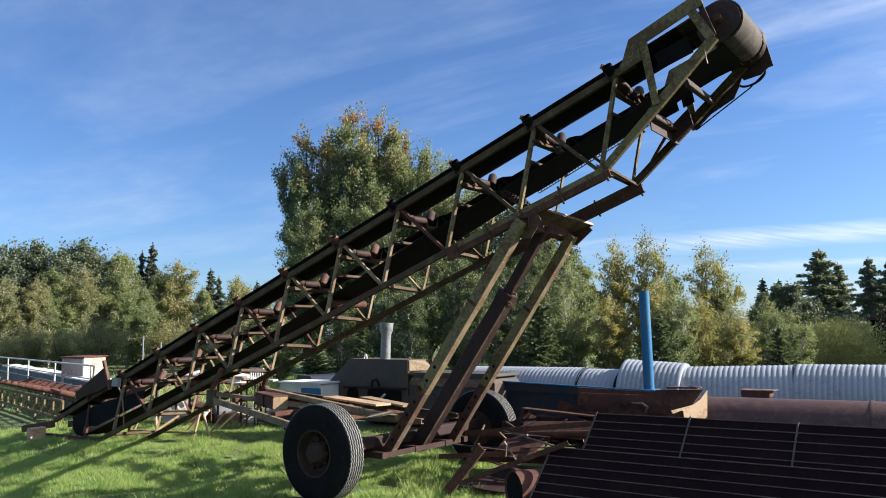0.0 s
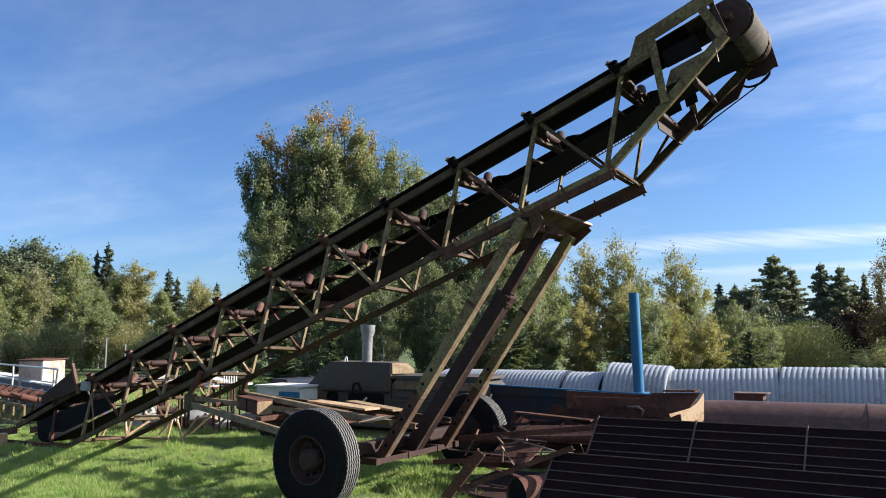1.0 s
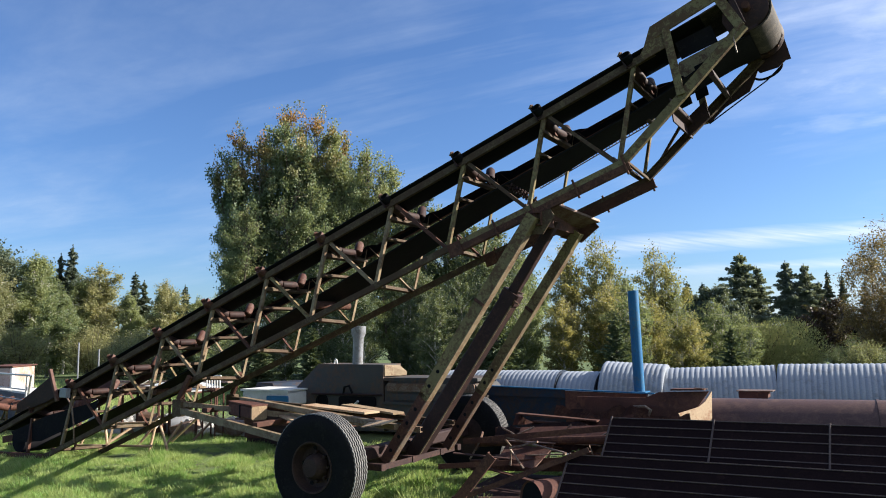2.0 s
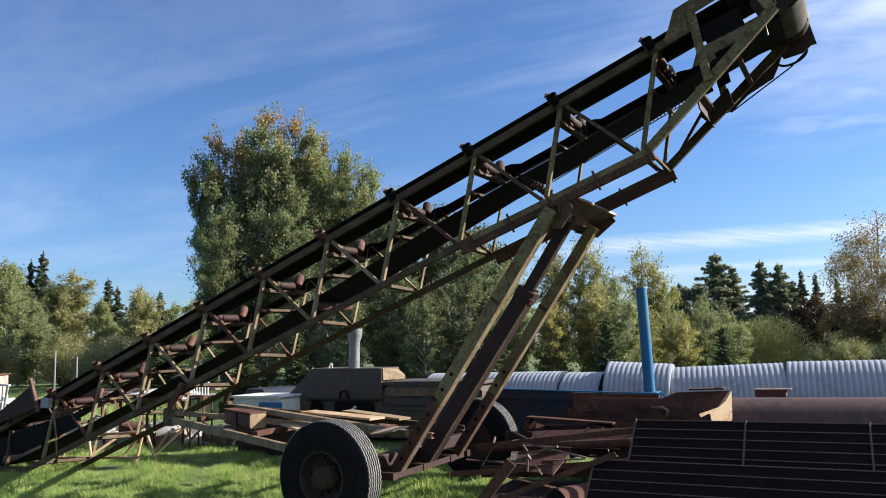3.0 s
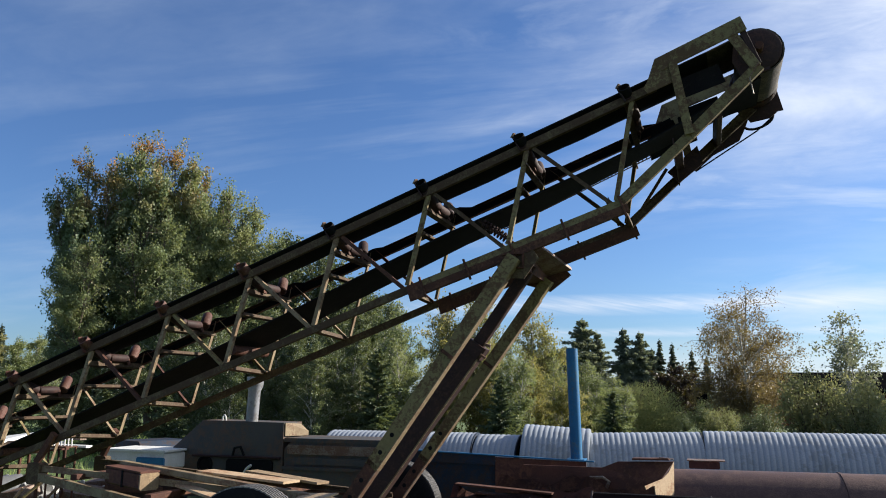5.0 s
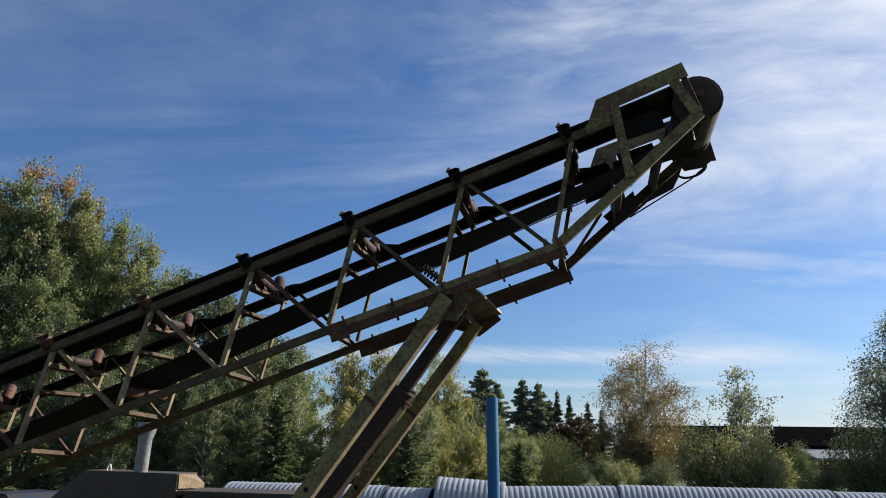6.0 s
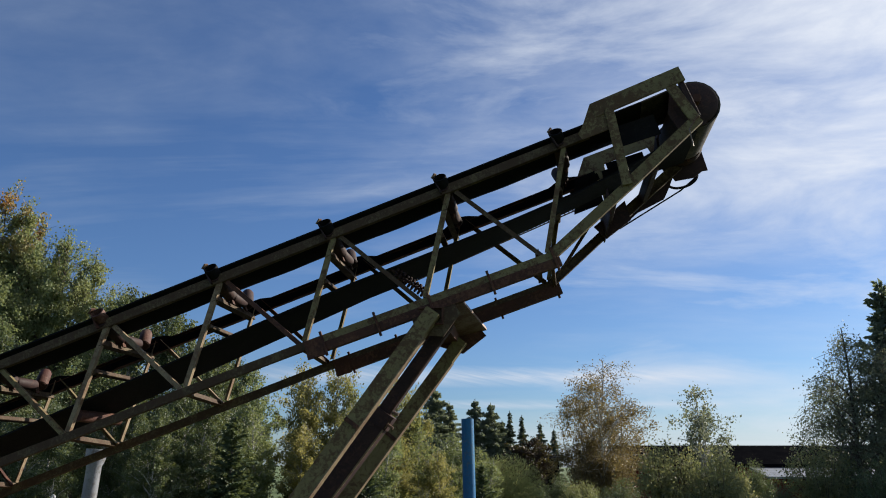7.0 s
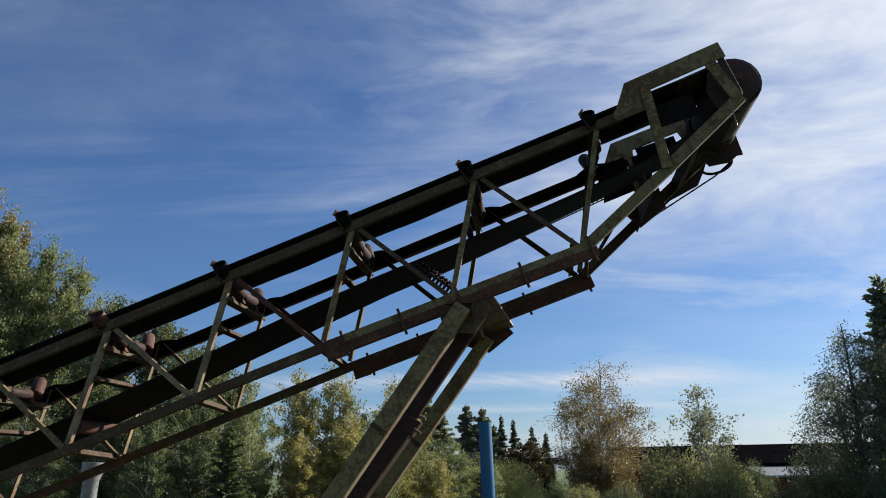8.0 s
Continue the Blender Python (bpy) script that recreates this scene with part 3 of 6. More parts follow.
part("saddle_beam", channel((-0.95, -0.1, 2.9), (-0.93, 0.9, 2.9), 0.2, 0.14, 0.012), M_RUST, conveyor)
part("saddle_plate", plate([(-1.2, -0.06, 2.88), (-1.16, -0.06, 2.76), (-0.95, -0.06, 2.74), (-0.82, -0.06, 2.92), (-0.88, -0.06, 3.02), (-1.0, -0.06, 2.97)], 0.014), M_FRAME, conveyor)
part("saddle_plate", plate([(-1.15, 0.9, 2.82), (-0.9, 0.9, 2.74), (-0.69, 0.9, 2.9), (-0.80, 0.9, 3.03), (-1.1, 0.9, 2.95)], 0.014), M_RUST, conveyor)
part("saddle_cap", plate([(-1.05, 0.02, 2.99), (-0.82, 0.02, 3.05), (-0.69, 0.93, 2.97), (-0.95, 0.93, 2.9)], 0.03), M_STEEL, conveyor)
LEG_UP = (0.81, 0, -0.58)
NEAR_FOOT, NEAR_HEAD = Vector((-2.77, -0.31, 0.43)), Vector((-1.02, -0.17, 2.93))
FAR_FOOT, FAR_HEAD = Vector((-2.73, 0.9, 0.42)), Vector((-0.90, 0.76, 2.85))
for foot, top, wide, deep in ((NEAR_FOOT, NEAR_HEAD, -0.11, 0.118), (FAR_FOOT, FAR_HEAD, -0.1, 0.105)):
    # painted upper channel sliding in a bare rusty lower one
    joint = foot.lerp(top, 0.27)
    upper = part("support_leg", channel(joint, top, wide, deep, 0.012, up=LEG_UP), M_LEG, conveyor, "channel leg in flaking olive-yellow paint")
    lower = part("leg_sleeve", channel(foot, foot.lerp(top, 0.285), wide * 1.05, deep * 0.92, 0.012, up=LEG_UP), M_RUST, conveyor)
    side = Vector(LEG_UP) * (deep / 2 + 0.005) + Vector((0, -wide * 0.45, 0))
    # pale strips over the right flanges: their sunlight is in the colour
    part("flange", bar(joint + side, foot.lerp(top, 0.93) + side, -wide * 0.95, 0.009, up=LEG_UP), M_PALE, upper, "rusty flange, its sunlight put into a pale colour")
    part("flange", bar(foot + side * 0.96, joint + side * 0.96, -wide * 0.9, 0.009, up=LEG_UP), M_STEEL, lower, "rusty flange, its sunlight put into a pale colour")
    # solid black discs painted for the dark inside the bolt holes
    for i in range(4):
        c = foot.lerp(top, 0.05 + 0.058 * i)
        part("hole_rim", tube(c + Vector((0, -0.004, 0)), c + Vector((0, 0.004, 0)), 0.02, n=10), M_BELT, lower)
    for i in range(2):
        c = foot.lerp(top, 0.32 + 0.06 * i)
        part("hole_rim", tube(c + Vector((0, -0.004, 0)), c + Vector((0, 0.004, 0)), 0.02, n=10), M_BELT, upper)
    part("leg_joint", bar(foot.lerp(top, 0.655) + Vector((0, -0.008, 0)), foot.lerp(top, 0.665) + Vector((0, -0.008, 0)), 0.02, deep * 1.03, up=LEG_UP), M_RUST, upper)
part("telescopic_tube", bar((-2.83, 0.37, 0.40), (-1.5, 0.32, 2.16), 0.15, 0.185, up=LEG_UP), M_TUBE, conveyor, "wide dark rusty box tube")
# thin pale bar drawn as the lit line along the tube's right edge
part("tube_edge", bar((-2.76, 0.30, 0.35), (-1.43, 0.25, 2.11), 0.014, 0.014, up=LEG_UP), M_PALE, conveyor)
part("telescopic_tube", bar((-1.6, 0.325, 2.03), (-0.95, 0.28, 2.92), 0.1, 0.11, up=LEG_UP), M_TUBE, conveyor)
part("tube_collar", bar((-1.545, 0.32, 2.10), (-1.475, 0.32, 2.2), 0.17, 0.205, up=LEG_UP), M_TUBE, conveyor)
part("collar_bolt", tube((-1.43, 0.3, 2.2), (-1.36, 0.3, 2.17), 0.014, n=8), M_STEEL, conveyor)
part("collar_bolt", tube((-1.45, 0.25, 2.1), (-1.39, 0.24, 2.06), 0.012, n=8), M_STEEL, conveyor)

# axle, wheels
part("axle", bar((-2.93, -1.05, 0.52), (-2.93, 1.75, 0.52), 0.13, 0.13), M_TUBE, conveyor)
part("axle_frame", channel((-3.02, -0.6, 0.42), (-3.02, 1.3, 0.42), 0.08, 0.18, 0.012), M_TUBE, conveyor)
part("axle_frame", angle_iron((-2.68, -0.45, 0.37), (-2.68, 1.05, 0.37), 0.05, 0.06, 0.012), M_TUBE, conveyor)
for y in (-0.45, 0.15, 0.75, 1.15):
    part("frame_tie", bar((-3.05, y, 0.40), (-2.67, y, 0.40), 0.08, 0.07), M_TUBE, conveyor)


def wheel(x, y, out, sunk=0.0):
    """A lorry wheel of 1.02 m, its dished rim turned towards out (-1 or 1)."""
    R, W = 0.51, 0.26
    c = Vector((x, y, R - sunk))
    a = c - Vector((0, out * W / 2, 0))
    q = a + Vector((0, out, 0))
    body = [(0.01, 0.235), (0.012, 0.27), (0.0, 0.34), (-0.008, 0.42), (0.01, 0.475), (0.03, 0.5), (0.05, 0.503), (W - 0.05, 0.503), (W - 0.03, 0.5), (W - 0.01, 0.475), (W + 0.008, 0.42), (W, 0.34), (W - 0.012, 0.27), (W - 0.01, 0.235)]
    hub = part("wheel", turned(a, q, [(0.06, 0.05), (0.06, 0.1), (W - 0.12, 0.1), (W - 0.1, 0.13), (W - 0.02, 0.115), (W + 0.02, 0.085), (W + 0.025, 0.02)], n=20), M_RIM, conveyor, "rusty steel hub with wheel nuts", smooth=True)
    part("tyre", turned(a, q, body + body[:1], n=56, caps=False), M_TYRE, hub, "worn black lorry tyre", smooth=True)
    part("rim", turned(a, q, [(0.03, 0.06), (0.03, 0.24), (W - 0.03, 0.25), (W - 0.002, 0.246), (W - 0.004, 0.232), (W - 0.06, 0.222), (W - 0.1, 0.2), (W - 0.115, 0.16), (W - 0.12, 0.06)], n=40), M_RIM, hub, smooth=True)
    for i in range(8):
        b = 2 * math.pi * i / 8
        p = a + Vector((0.14 * math.cos(b), out * (W - 0.118), 0.14 * math.sin(b)))
        part("wheel_nut", tube(p, p + Vector((0, out * 0.05, 0)), 0.016, n=6), M_RIM, hub)
    # black discs on the rim give the dark of the hand holes
    for i in range(5):
        b = 2 * math.pi * (i + 0.4) / 5
        p = a + Vector((0.182 * math.cos(b), out * (W - 0.107), 0.182 * math.sin(b)))
        part("hand_hole", tube(p, p + Vector((0, out * 0.006, 0)), 0.022, n=12), M_TYRE, hub)
    # zigzag tread ribs
    for r in range(6):
        bm = bmesh.new()
        n = 256
        mid = 0.045 + r * (W - 0.09) / 5
        rings = []
        for i in range(n):
            t = 2 * math.pi * i / n
            z = 0.0036 * (1 if (i // 2) % 2 else -1)
            rings.append([bm.verts.new(a + Vector((rr * math.cos(t), out * (mid + z + dy), rr * math.sin(t)))) for dy, rr in ((-0.008, 0.5), (-0.0065, 0.511), (0.0065, 0.511), (0.008, 0.5))])
        for i in range(n):
            u, v = rings[i], rings[(i + 1) % n]
            for k in range(3):
                bm.faces.new((u[k], u[k + 1], v[k + 1], v[k]))
        part("tread_rib", bm, M_TREAD, hub)


wheel(-2.93, -1.17, -1)
wheel(-2.9, 1.88, 1, 0.05)

# towing frame between the axle and the lower chords
# near beams are paler: sunlight on their top flanges is in the colour
part("drawbar_beam", channel((-6.2, -0.12, 0.86), (-3.0, -0.98, 0.62), 0.05, 0.08, 0.01), M_PALE, conveyor)
part("drawbar_beam", channel((-6.2, 0.87, 0.86), (-3.0, 1.65, 0.62), -0.05, 0.09, 0.01), M_RUST, conveyor)
part("drawbar_beam", channel((-6.15, -0.1, 0.94), (-2.5, 0.0, 0.74), 0.05, 0.06, 0.01), M_PALE, conveyor)
part("drawbar_beam", channel((-6.15, 0.82, 0.94), (-2.5, 0.75, 0.74), -0.05, 0.06, 0.01), M_FRAME, conveyor)
part("drawbar_top", bar((-5.3, 0.15, 1.0), (-2.6, -0.3, 0.80), 0.09, 0.06), M_PALE, conveyor)
for x, y0, y1, z in ((-5.6, -0.2, 0.95, 0.88), (-4.4, -0.55, 1.25, 0.78), (-3.7, -0.75, 1.45, 0.72)):
    part("frame_tie", bar((x, y0, z), (x, y1, z), 0.08, 0.06), M_RUST, conveyor)
for y0 in (-0.1, 0.85):
    part("chord_clamp", box_between(-6.28, -6.12, y0 - 0.04, y0 + 0.05, 0.78, 1.0), M_FRAME, conveyor)
    part("chord_strut", bar((-6.2, y0, 1.0), (-6.0, y0 * 0.95, 1.3), 0.05, 0.07), M_RUST, conveyor)
ballast = part("ballast_box", bar((-5.30, 0.04, 0.9), (-4.72, -0.155, 0.875), 0.2, 0.165), M_TROUGH, conveyor, "brown wooden box on the towing frame")
# lighter wood on the right end stands for the sun on it
part("end_board", bar((-4.72, -0.155, 0.875), (-4.7, -0.162, 0.874), 0.205, 0.17), M_WOOD, ballast)
part("lid_board", bar((-5.31, 0.043, 0.988), (-4.695, -0.164, 0.963), 0.215, 0.018), M_TROUGH, ballast)
part("strap", bar((-5.05, -0.145, 0.885), (-5.02, -0.155, 0.885), 0.02, 0.16), M_BELT, ballast)
part("plank", bar((-4.85, 0.55, 0.86), (-3.75, 0.1, 0.81), 0.2, 0.025), M_PEEL, conveyor, "pale plank across the towing frame")
part("plank", bar((-4.6, 0.1, 0.84), (-3.6, -0.5, 0.79), 0.14, 0.025), M_PEEL, conveyor, "pale plank across the towing frame")
part("plank", bar((-4.75, 0.8, 0.885), (-3.5, 0.5, 0.85), 0.24, 0.025), M_PEEL, conveyor, "pale plank across the towing frame")
part("plank", bar((-4.35, 1.1, 0.87), (-3.25, 0.7, 0.83), 0.17, 0.025), M_WOOD, conveyor, "pale plank across the towing frame")
part("bent_sheet", plate([(-3.0, -0.2, 0.84), (-2.55, -0.36, 0.88), (-2.62, -0.55, 0.85), (-2.95, -0.46, 0.8)], 0.012), M_PEEL, conveyor, "lit rusty sheet folded over the frame")

# tail: hopper boards, posts, scraper block
part("hopper_board", plate([P(-10.58, -0.05, 0.08), P(-9.8, -0.05, -0.01), P(-9.5, -0.05, -0.01), P(-9.5, -0.07, 0.31), P(-10.5, -0.07, 0.2)], 0.02), M_TUBE, conveyor, "dark rusty hopper board")
part("hopper_board", plate([P(-10.6, WIDE + 0.06, 0.02), P(-9.5, WIDE + 0.06, 0.02), P(-9.5, WIDE + 0.1, 0.36), P(-10.55, WIDE + 0.1, 0.26)], 0.02), M_TROUGH, conveyor)
part("hopper_board", plate([P(-10.58, 0, 0.06), P(-10.58, WIDE, 0.06), P(-10.56, WIDE, 0.25), P(-10.56, 0, 0.25)], 0.02), M_BELT, conveyor)
part("hopper_post", bar(P(-9.5, -0.08, -0.1), P(-9.5, -0.1, 0.4), 0.05, 0.05, up=(0, 1, 0)), M_ROLLER, conveyor)
part("end_block", box_between(-10.9, -10.76, -0.4, -0.14, 0.0, 0.22), M_PEEL, conveyor)
part("tail_side", bar(P(-11.5, 0, -0.06), (-11.9, 0.0, 0.1), 0.03, 0.12), M_RUST, conveyor)
part("tail_side", bar(P(-11.5, WIDE, -0.06), (-11.9, WIDE, 0.1), 0.03, 0.12), M_RUST, conveyor)
switch = part("switch_box", bar(P(-9.35, -0.09, -0.02), P(-9.2, -0.09, -0.08), 0.07, 0.14, up=NUP), M_GREY, conveyor, "small grey electric switch box")
part("power_cable", wire([P(-9.25, -0.1, -0.1), P(-9.15, -0.11, -0.3), P(-9.2, -0.1, -0.55), P(-9.3, -0.08, -0.8)], 0.012), M_STEEL, switch)

# head fittings: scraper arms, cable loop, tension chain
part("motor_plate", plate([P(1.2, 0.9, -0.1), P(1.32, 0.9, -0.18), P(1.287, 0.9, -0.416), P(1.24, 0.9, -0.405), P(1.15, 0.9, -0.435), P(0.98, 0.9, -0.4), P(0.93, 0.9, -0.2)], 0.016), M_TUBE, conveyor)
part("far_arm", plate([P(0.35, 0.92, -0.62), P(0.55, 0.92, -0.545), P(0.82, 0.92, -0.515), P(0.9, 0.92, -0.44), P(1.0, 0.92, -0.33), P(0.9, 0.92, -0.33), P(0.3, 0.92, -0.56)], 0.014), M_TUBE, conveyor)
part("scraper_beam", bar(P(0.2, 0.02, -0.6), P(0.2, WIDE, -0.6), 0.07, 0.07, up=NUP), M_TUBE, conveyor)
part("scraper_beam", bar(P(0.62, 0.02, -0.46), P(0.62, WIDE, -0.46), 0.05, 0.09, up=NUP), M_TUBE, conveyor)
part("cable_loop", wire([P(1.055 + 0.14 * math.cos(a), 0.93, -0.4 + 0.075 * math.sin(a)) for a in [math.pi * (1 + i / 14) for i in range(15)]], 0.012), M_BELT, conveyor)
part("pull_rope", wire([P(1.19, 0.94, -0.42), P(1.0, 0.94, -0.49), P(0.34, 0.93, -0.62)], 0.007), M_BELT, conveyor)
part("guard_wire", wire([P(1.05, -0.2, -0.27), P(0.93, -0.2, -0.36), P(0.9, -0.19, -0.5)], 0.006), M_STEEL, conveyor)
chain = part("chain", wire([P(-1.6 + 1.7 * t, 0.9, -0.385 + 0.075 * t) for t in [i / 10 for i in range(11)]], 0.006), M_STEEL, conveyor, "thin steel ladder chain")
part("chain_side", wire([P(-1.6 + 1.7 * t, 0.9, -0.355 + 0.075 * t) for t in [i / 10 for i in range(11)]], 0.006), M_STEEL, chain)
for i in range(42):
    t = i / 41
    part("chain_link", bar(P(-1.6 + 1.7 * t, 0.9, -0.385 + 0.075 * t), P(-1.6 + 1.7 * t, 0.9, -0.355 + 0.075 * t), 0.012, 0.008, up=(0, 1, 0)), M_STEEL, chain)
part("chain_hook", wire([P(0.1, 0.9, -0.31), P(0.16, 0.9, -0.29), P(0.17, 0.9, -0.25), P(0.12, 0.9, -0.23)], 0.009), M_STEEL, chain)
part("cross_plate", plate([P(0.2, 0.02, -0.5), P(0.2, 0.8, -0.5), P(0.14, 0.8, -0.72), P(0.14, 0.02, -0.72)], 0.012), M_TUBE, conveyor)
part("side_box", plate([P(0.08, 0.62, -0.6), P(0.42, 0.62, -0.48), P(0.4, 0.62, -0.66), P(0.14, 0.62, -0.74)], 0.02), M_TUBE, conveyor)
for a, b in ((P(-0.42, 0.0, -0.84), P(-0.42, 0.81, -0.93)), (P(-0.45, 0.81, -0.92), P(0.1, 0.86, -0.5))):
    part("brace", bar(a, b, 0.03, 0.03), M_FRAME, conveyor)

# ---------------------------------------------------------------- ground
def ground_sheet():
    xs = [-2600, -900, -300, -120, -60] + [-40 + 1.0 * i for i in range(81)] + [60, 120, 300, 900, 2600]
    ys = [-2600, -900, -300, -100, -40] + [-20 + 1.0 * i for i in range(71)] + [80, 120, 300, 900, 2600]
    bm = bmesh.new()
    rows = []
    for y in ys:
        rows.append([bm.verts.new((x, y, 0.03 * noise.noise(Vector((x * 0.4, y * 0.4, 0.3))) if abs(x) < 40 and abs(y) < 50 else 0.0)) for x in xs])
    for a, b in zip(rows, rows[1:]):
        for i in range(len(xs) - 1):
            bm.faces.new((a[i], a[i + 1], b[i + 1], b[i]))
    data = bpy.data.meshes.new("ground")
    bm.to_mesh(data)
    bm.free()
    data.materials.append(M_GROUND)
    for f in data.polygons:
        f.use_smooth = True
    return tagged(new("ground", data), "sunlit green lawn and rough field", "ground", kind="structure")


ground_sheet()


# ---------------------------------------------------------------- the yard behind
def culvert(x0, y0, x1, y1, r, lift=0.0, seam=True, rise=0.0):
    """A corrugated white plastic pipe lying on the ground."""
    a, b = Vector((x0, y0, r + lift)), Vector((x1, y1, r + lift + rise))
    length = (b - a).length
    pitch, prof = 0.075, []
    n = int(length / pitch)
    prof.append((0, r * 0.84))
    for i in range(n):
        d = i * length / n
        w = length / n
        prof += [(d + w * 0.04, r * 0.985), (d + w * 0.2, r * 0.996), (d + w * 0.4, r), (d + w * 0.6, r), (d + w * 0.8, r * 0.996), (d + w * 0.96, r * 0.985)]
    prof.append((length, r * 0.84))
    bm = turned(a, b, prof, n=28)
    root = thing("culvert_pipe", ((x0 + x1) / 2, (y0 + y1) / 2, 0), "white corrugated plastic culvert pipe lying on the ground", "pipe", "stored culvert pipes")
    part("pipe", bm, M_PLASTIC, root, smooth=True)
    if seam:
        d = (b - a).normalized()
        part("joint_band", turned(b - d * 0.014, b, [(0, r * 0.9), (0, r * 1.002), (0.014, r * 1.002), (0.014, r * 0.9)], n=28), M_NAVY, root)
    return root


culvert(-7.4, 4.7, -5.4, 4.9, 0.52)
culvert(-5.35, 5.1, -2.9, 5.2, 0.57)
culvert(-2.87, 5.2, -2.2, 5.2, 0.56)
culvert(-2.17, 5.15, -1.19, 5.25, 0.625, 0.04, False, -0.06)
culvert(-1.28, 5.27, 0.4, 5.55, 0.6, -0.03, rise=0.035)
culvert(0.43, 5.55, 3.3, 5.7, 0.61)
culvert(3.33, 5.7, 8.5, 5.9, 0.6)

# maroon steel pipe
pipe = thing("steel_pipe", (4, 2.9, 0), "large maroon-primed steel pipe lying on the ground", "pipe")
part("shell", turned((-0.05, 2.42, 0.47), (9, 3.2, 0.47), [(0, 0.44), (0, 0.47), (8.8, 0.47), (8.5, 0.44)], n=48), M_PIPE, pipe, smooth=True)
part("weld_rib", turned((1.78, 2.58, 0.47), (9, 3.2, 0.47), [(0, 0.46), (0, 0.478), (0.03, 0.478), (0.03, 0.46)], n=48), M_PIPE, pipe, smooth=True)
cap = thing("steel_box_lid", (0.48, 3.1, 0.9), "small rusty steel lid on the pipe", "steel part")
part("lid", box_between(0.28, 0.62, 3.0, 3.2, 0.9, 0.985), M_TROUGH, cap)
part("lid_rim", box_between(0.26, 0.68, 2.98, 3.22, 0.985, 0.995), M_STEEL, cap)

# rusty trough lying before the pipes
trough = thing("rusty_trough", (-0.8, 2.0, 0), "long open rusty steel trough with torn edges", "trough")
part("side", plate([(-1.55, 2.05, 0.45), (0.0, 1.87, 0.45), (0.0, 1.87, 0.84), (0.16, 1.9, 1.06), (-0.41, 1.93, 1.04), (-0.58, 1.95, 0.97), (-1.46, 2.04, 0.965)], 0.02), M_TROUGH, trough)
part("rim", bar((-0.25, 1.9, 1.075), (0.12, 1.86, 1.085), 0.12, 0.02), M_TROUGH, trough)
part("rim_edge", bar((0.02, 1.84, 1.1), (0.16, 1.83, 1.09), 0.03, 0.008), M_STEEL, trough)
part("back", plate([(-1.55, 2.9, 0.45), (0.2, 2.7, 0.45), (0.2, 2.7, 0.8), (-1.55, 2.9, 0.8)], 0.02), M_TROUGH, trough)
part("bottom", plate([(-1.55, 2.05, 0.44), (0.2, 1.85, 0.44), (0.2, 2.7, 0.44), (-1.55, 2.9, 0.44)], 0.02), M_TROUGH, trough)
# the trough's lit end, its brightness carried by the pale colour
part("flap", plate([(0.152, 2.065, 1.05), (0.095, 1.964, 0.94), (0.038, 1.864, 0.885), (-0.04, 1.726, 0.86), (-0.119, 1.586, 0.837), (-0.108, 1.605, 0.80), (-0.06, 1.69, 0.825), (-0.034, 1.736, 0.828), (-0.021, 1.759, 0.66), (0.136, 2.037, 0.62)], 0.01), M_PEEL, trough, "sunlit pale flap of torn sheet")
part("rag_strip", wire([(-0.55, 1.86, 0.72), (-0.5, 1.85, 0.84), (-0.56, 1.84, 0.88), (-0.7, 1.86, 0.87)], 0.018), M_STEEL, trough)
for i, (x, z, w) in enumerate(((-2.15, 0.76, 1.1), (-1.9, 0.68, 1.3), (-1.5, 0.6, 1.2))):
    part("plank", bar((x, 1.75 - 0.05 * i, z), (x + w, 1.62 - 0.05 * i, z - 0.04), 0.12, 0.02), M_RUST, trough)
part("sawhorse", box_between(-1.3, -1.1, 1.6, 2.6, 0.0, 0.43), M_RUST, trough)
part("sawhorse", box_between(-0.1, 0.1, 1.6, 2.5, 0.0, 0.43), M_RUST, trough)

# blue beam with its upright post
blue = thing("blue_steel_frame", (-1.05, 3.4, 0), "blue painted steel beam with an upright round post", "steel frame")
part("beam_edge", bar((-3.6, 3.12, 1.015), (-0.85, 3.3, 0.915), 0.04, 0.016), M_BLUE, blue)
part("beam_top", plate([(-3.6, 3.12, 1.01), (-0.85, 3.3, 0.91), (-0.85, 3.4, 0.91), (-3.6, 3.2, 1.01)], 0.012), M_NAVY, blue)
part("beam_side", plate([(-3.6, 3.13, 0.87), (-2.1, 3.22, 0.84), (-2.1, 3.22, 0.95), (-3.6, 3.13, 1.005)], 0.012), M_NAVY, blue)
part("lower_panel", plate([(-3.6, 3.2, 0.3), (-1.6, 3.3, 0.3), (-1.6, 3.3, 0.86), (-3.6, 3.2, 0.88)], 0.02), M_NAVY, blue)
part("rust_panel", plate([(-2.1, 3.23, 0.5), (-0.95, 3.31, 0.5), (-0.95, 3.31, 0.905), (-2.1, 3.23, 0.94)], 0.012), M_TROUGH, blue)
for x in (-3.4, -2.2, -1.0):
    part("leg", bar((x, 3.4, 0.0), (x, 3.4, 0.9), 0.08, 0.08), M_NAVY, blue)
part("post", tube((-1.085, 3.42, 0.92), (-1.12, 3.46, 2.32), 0.074, n=20), M_BLUE, blue, smooth=True)
part("post_foot", box_between(-1.2, -0.97, 3.3, 3.54, 0.92, 0.935), M_BLUE, blue)

# old machine with a sloping hood and an exhaust stack
machine = thing("old_machine", (-5.4, 3.5, 0), "grey-brown old machine with a sloping hood, rusted", "machine")
part("hood", plate([(-6.95, 3.1, 0.3), (-4.98, 3.1, 0.3), (-4.98, 3.1, 1.33), (-6.28, 3.1, 1.345), (-6.95, 3.1, 0.8)], 0.5), M_HOOD, machine)
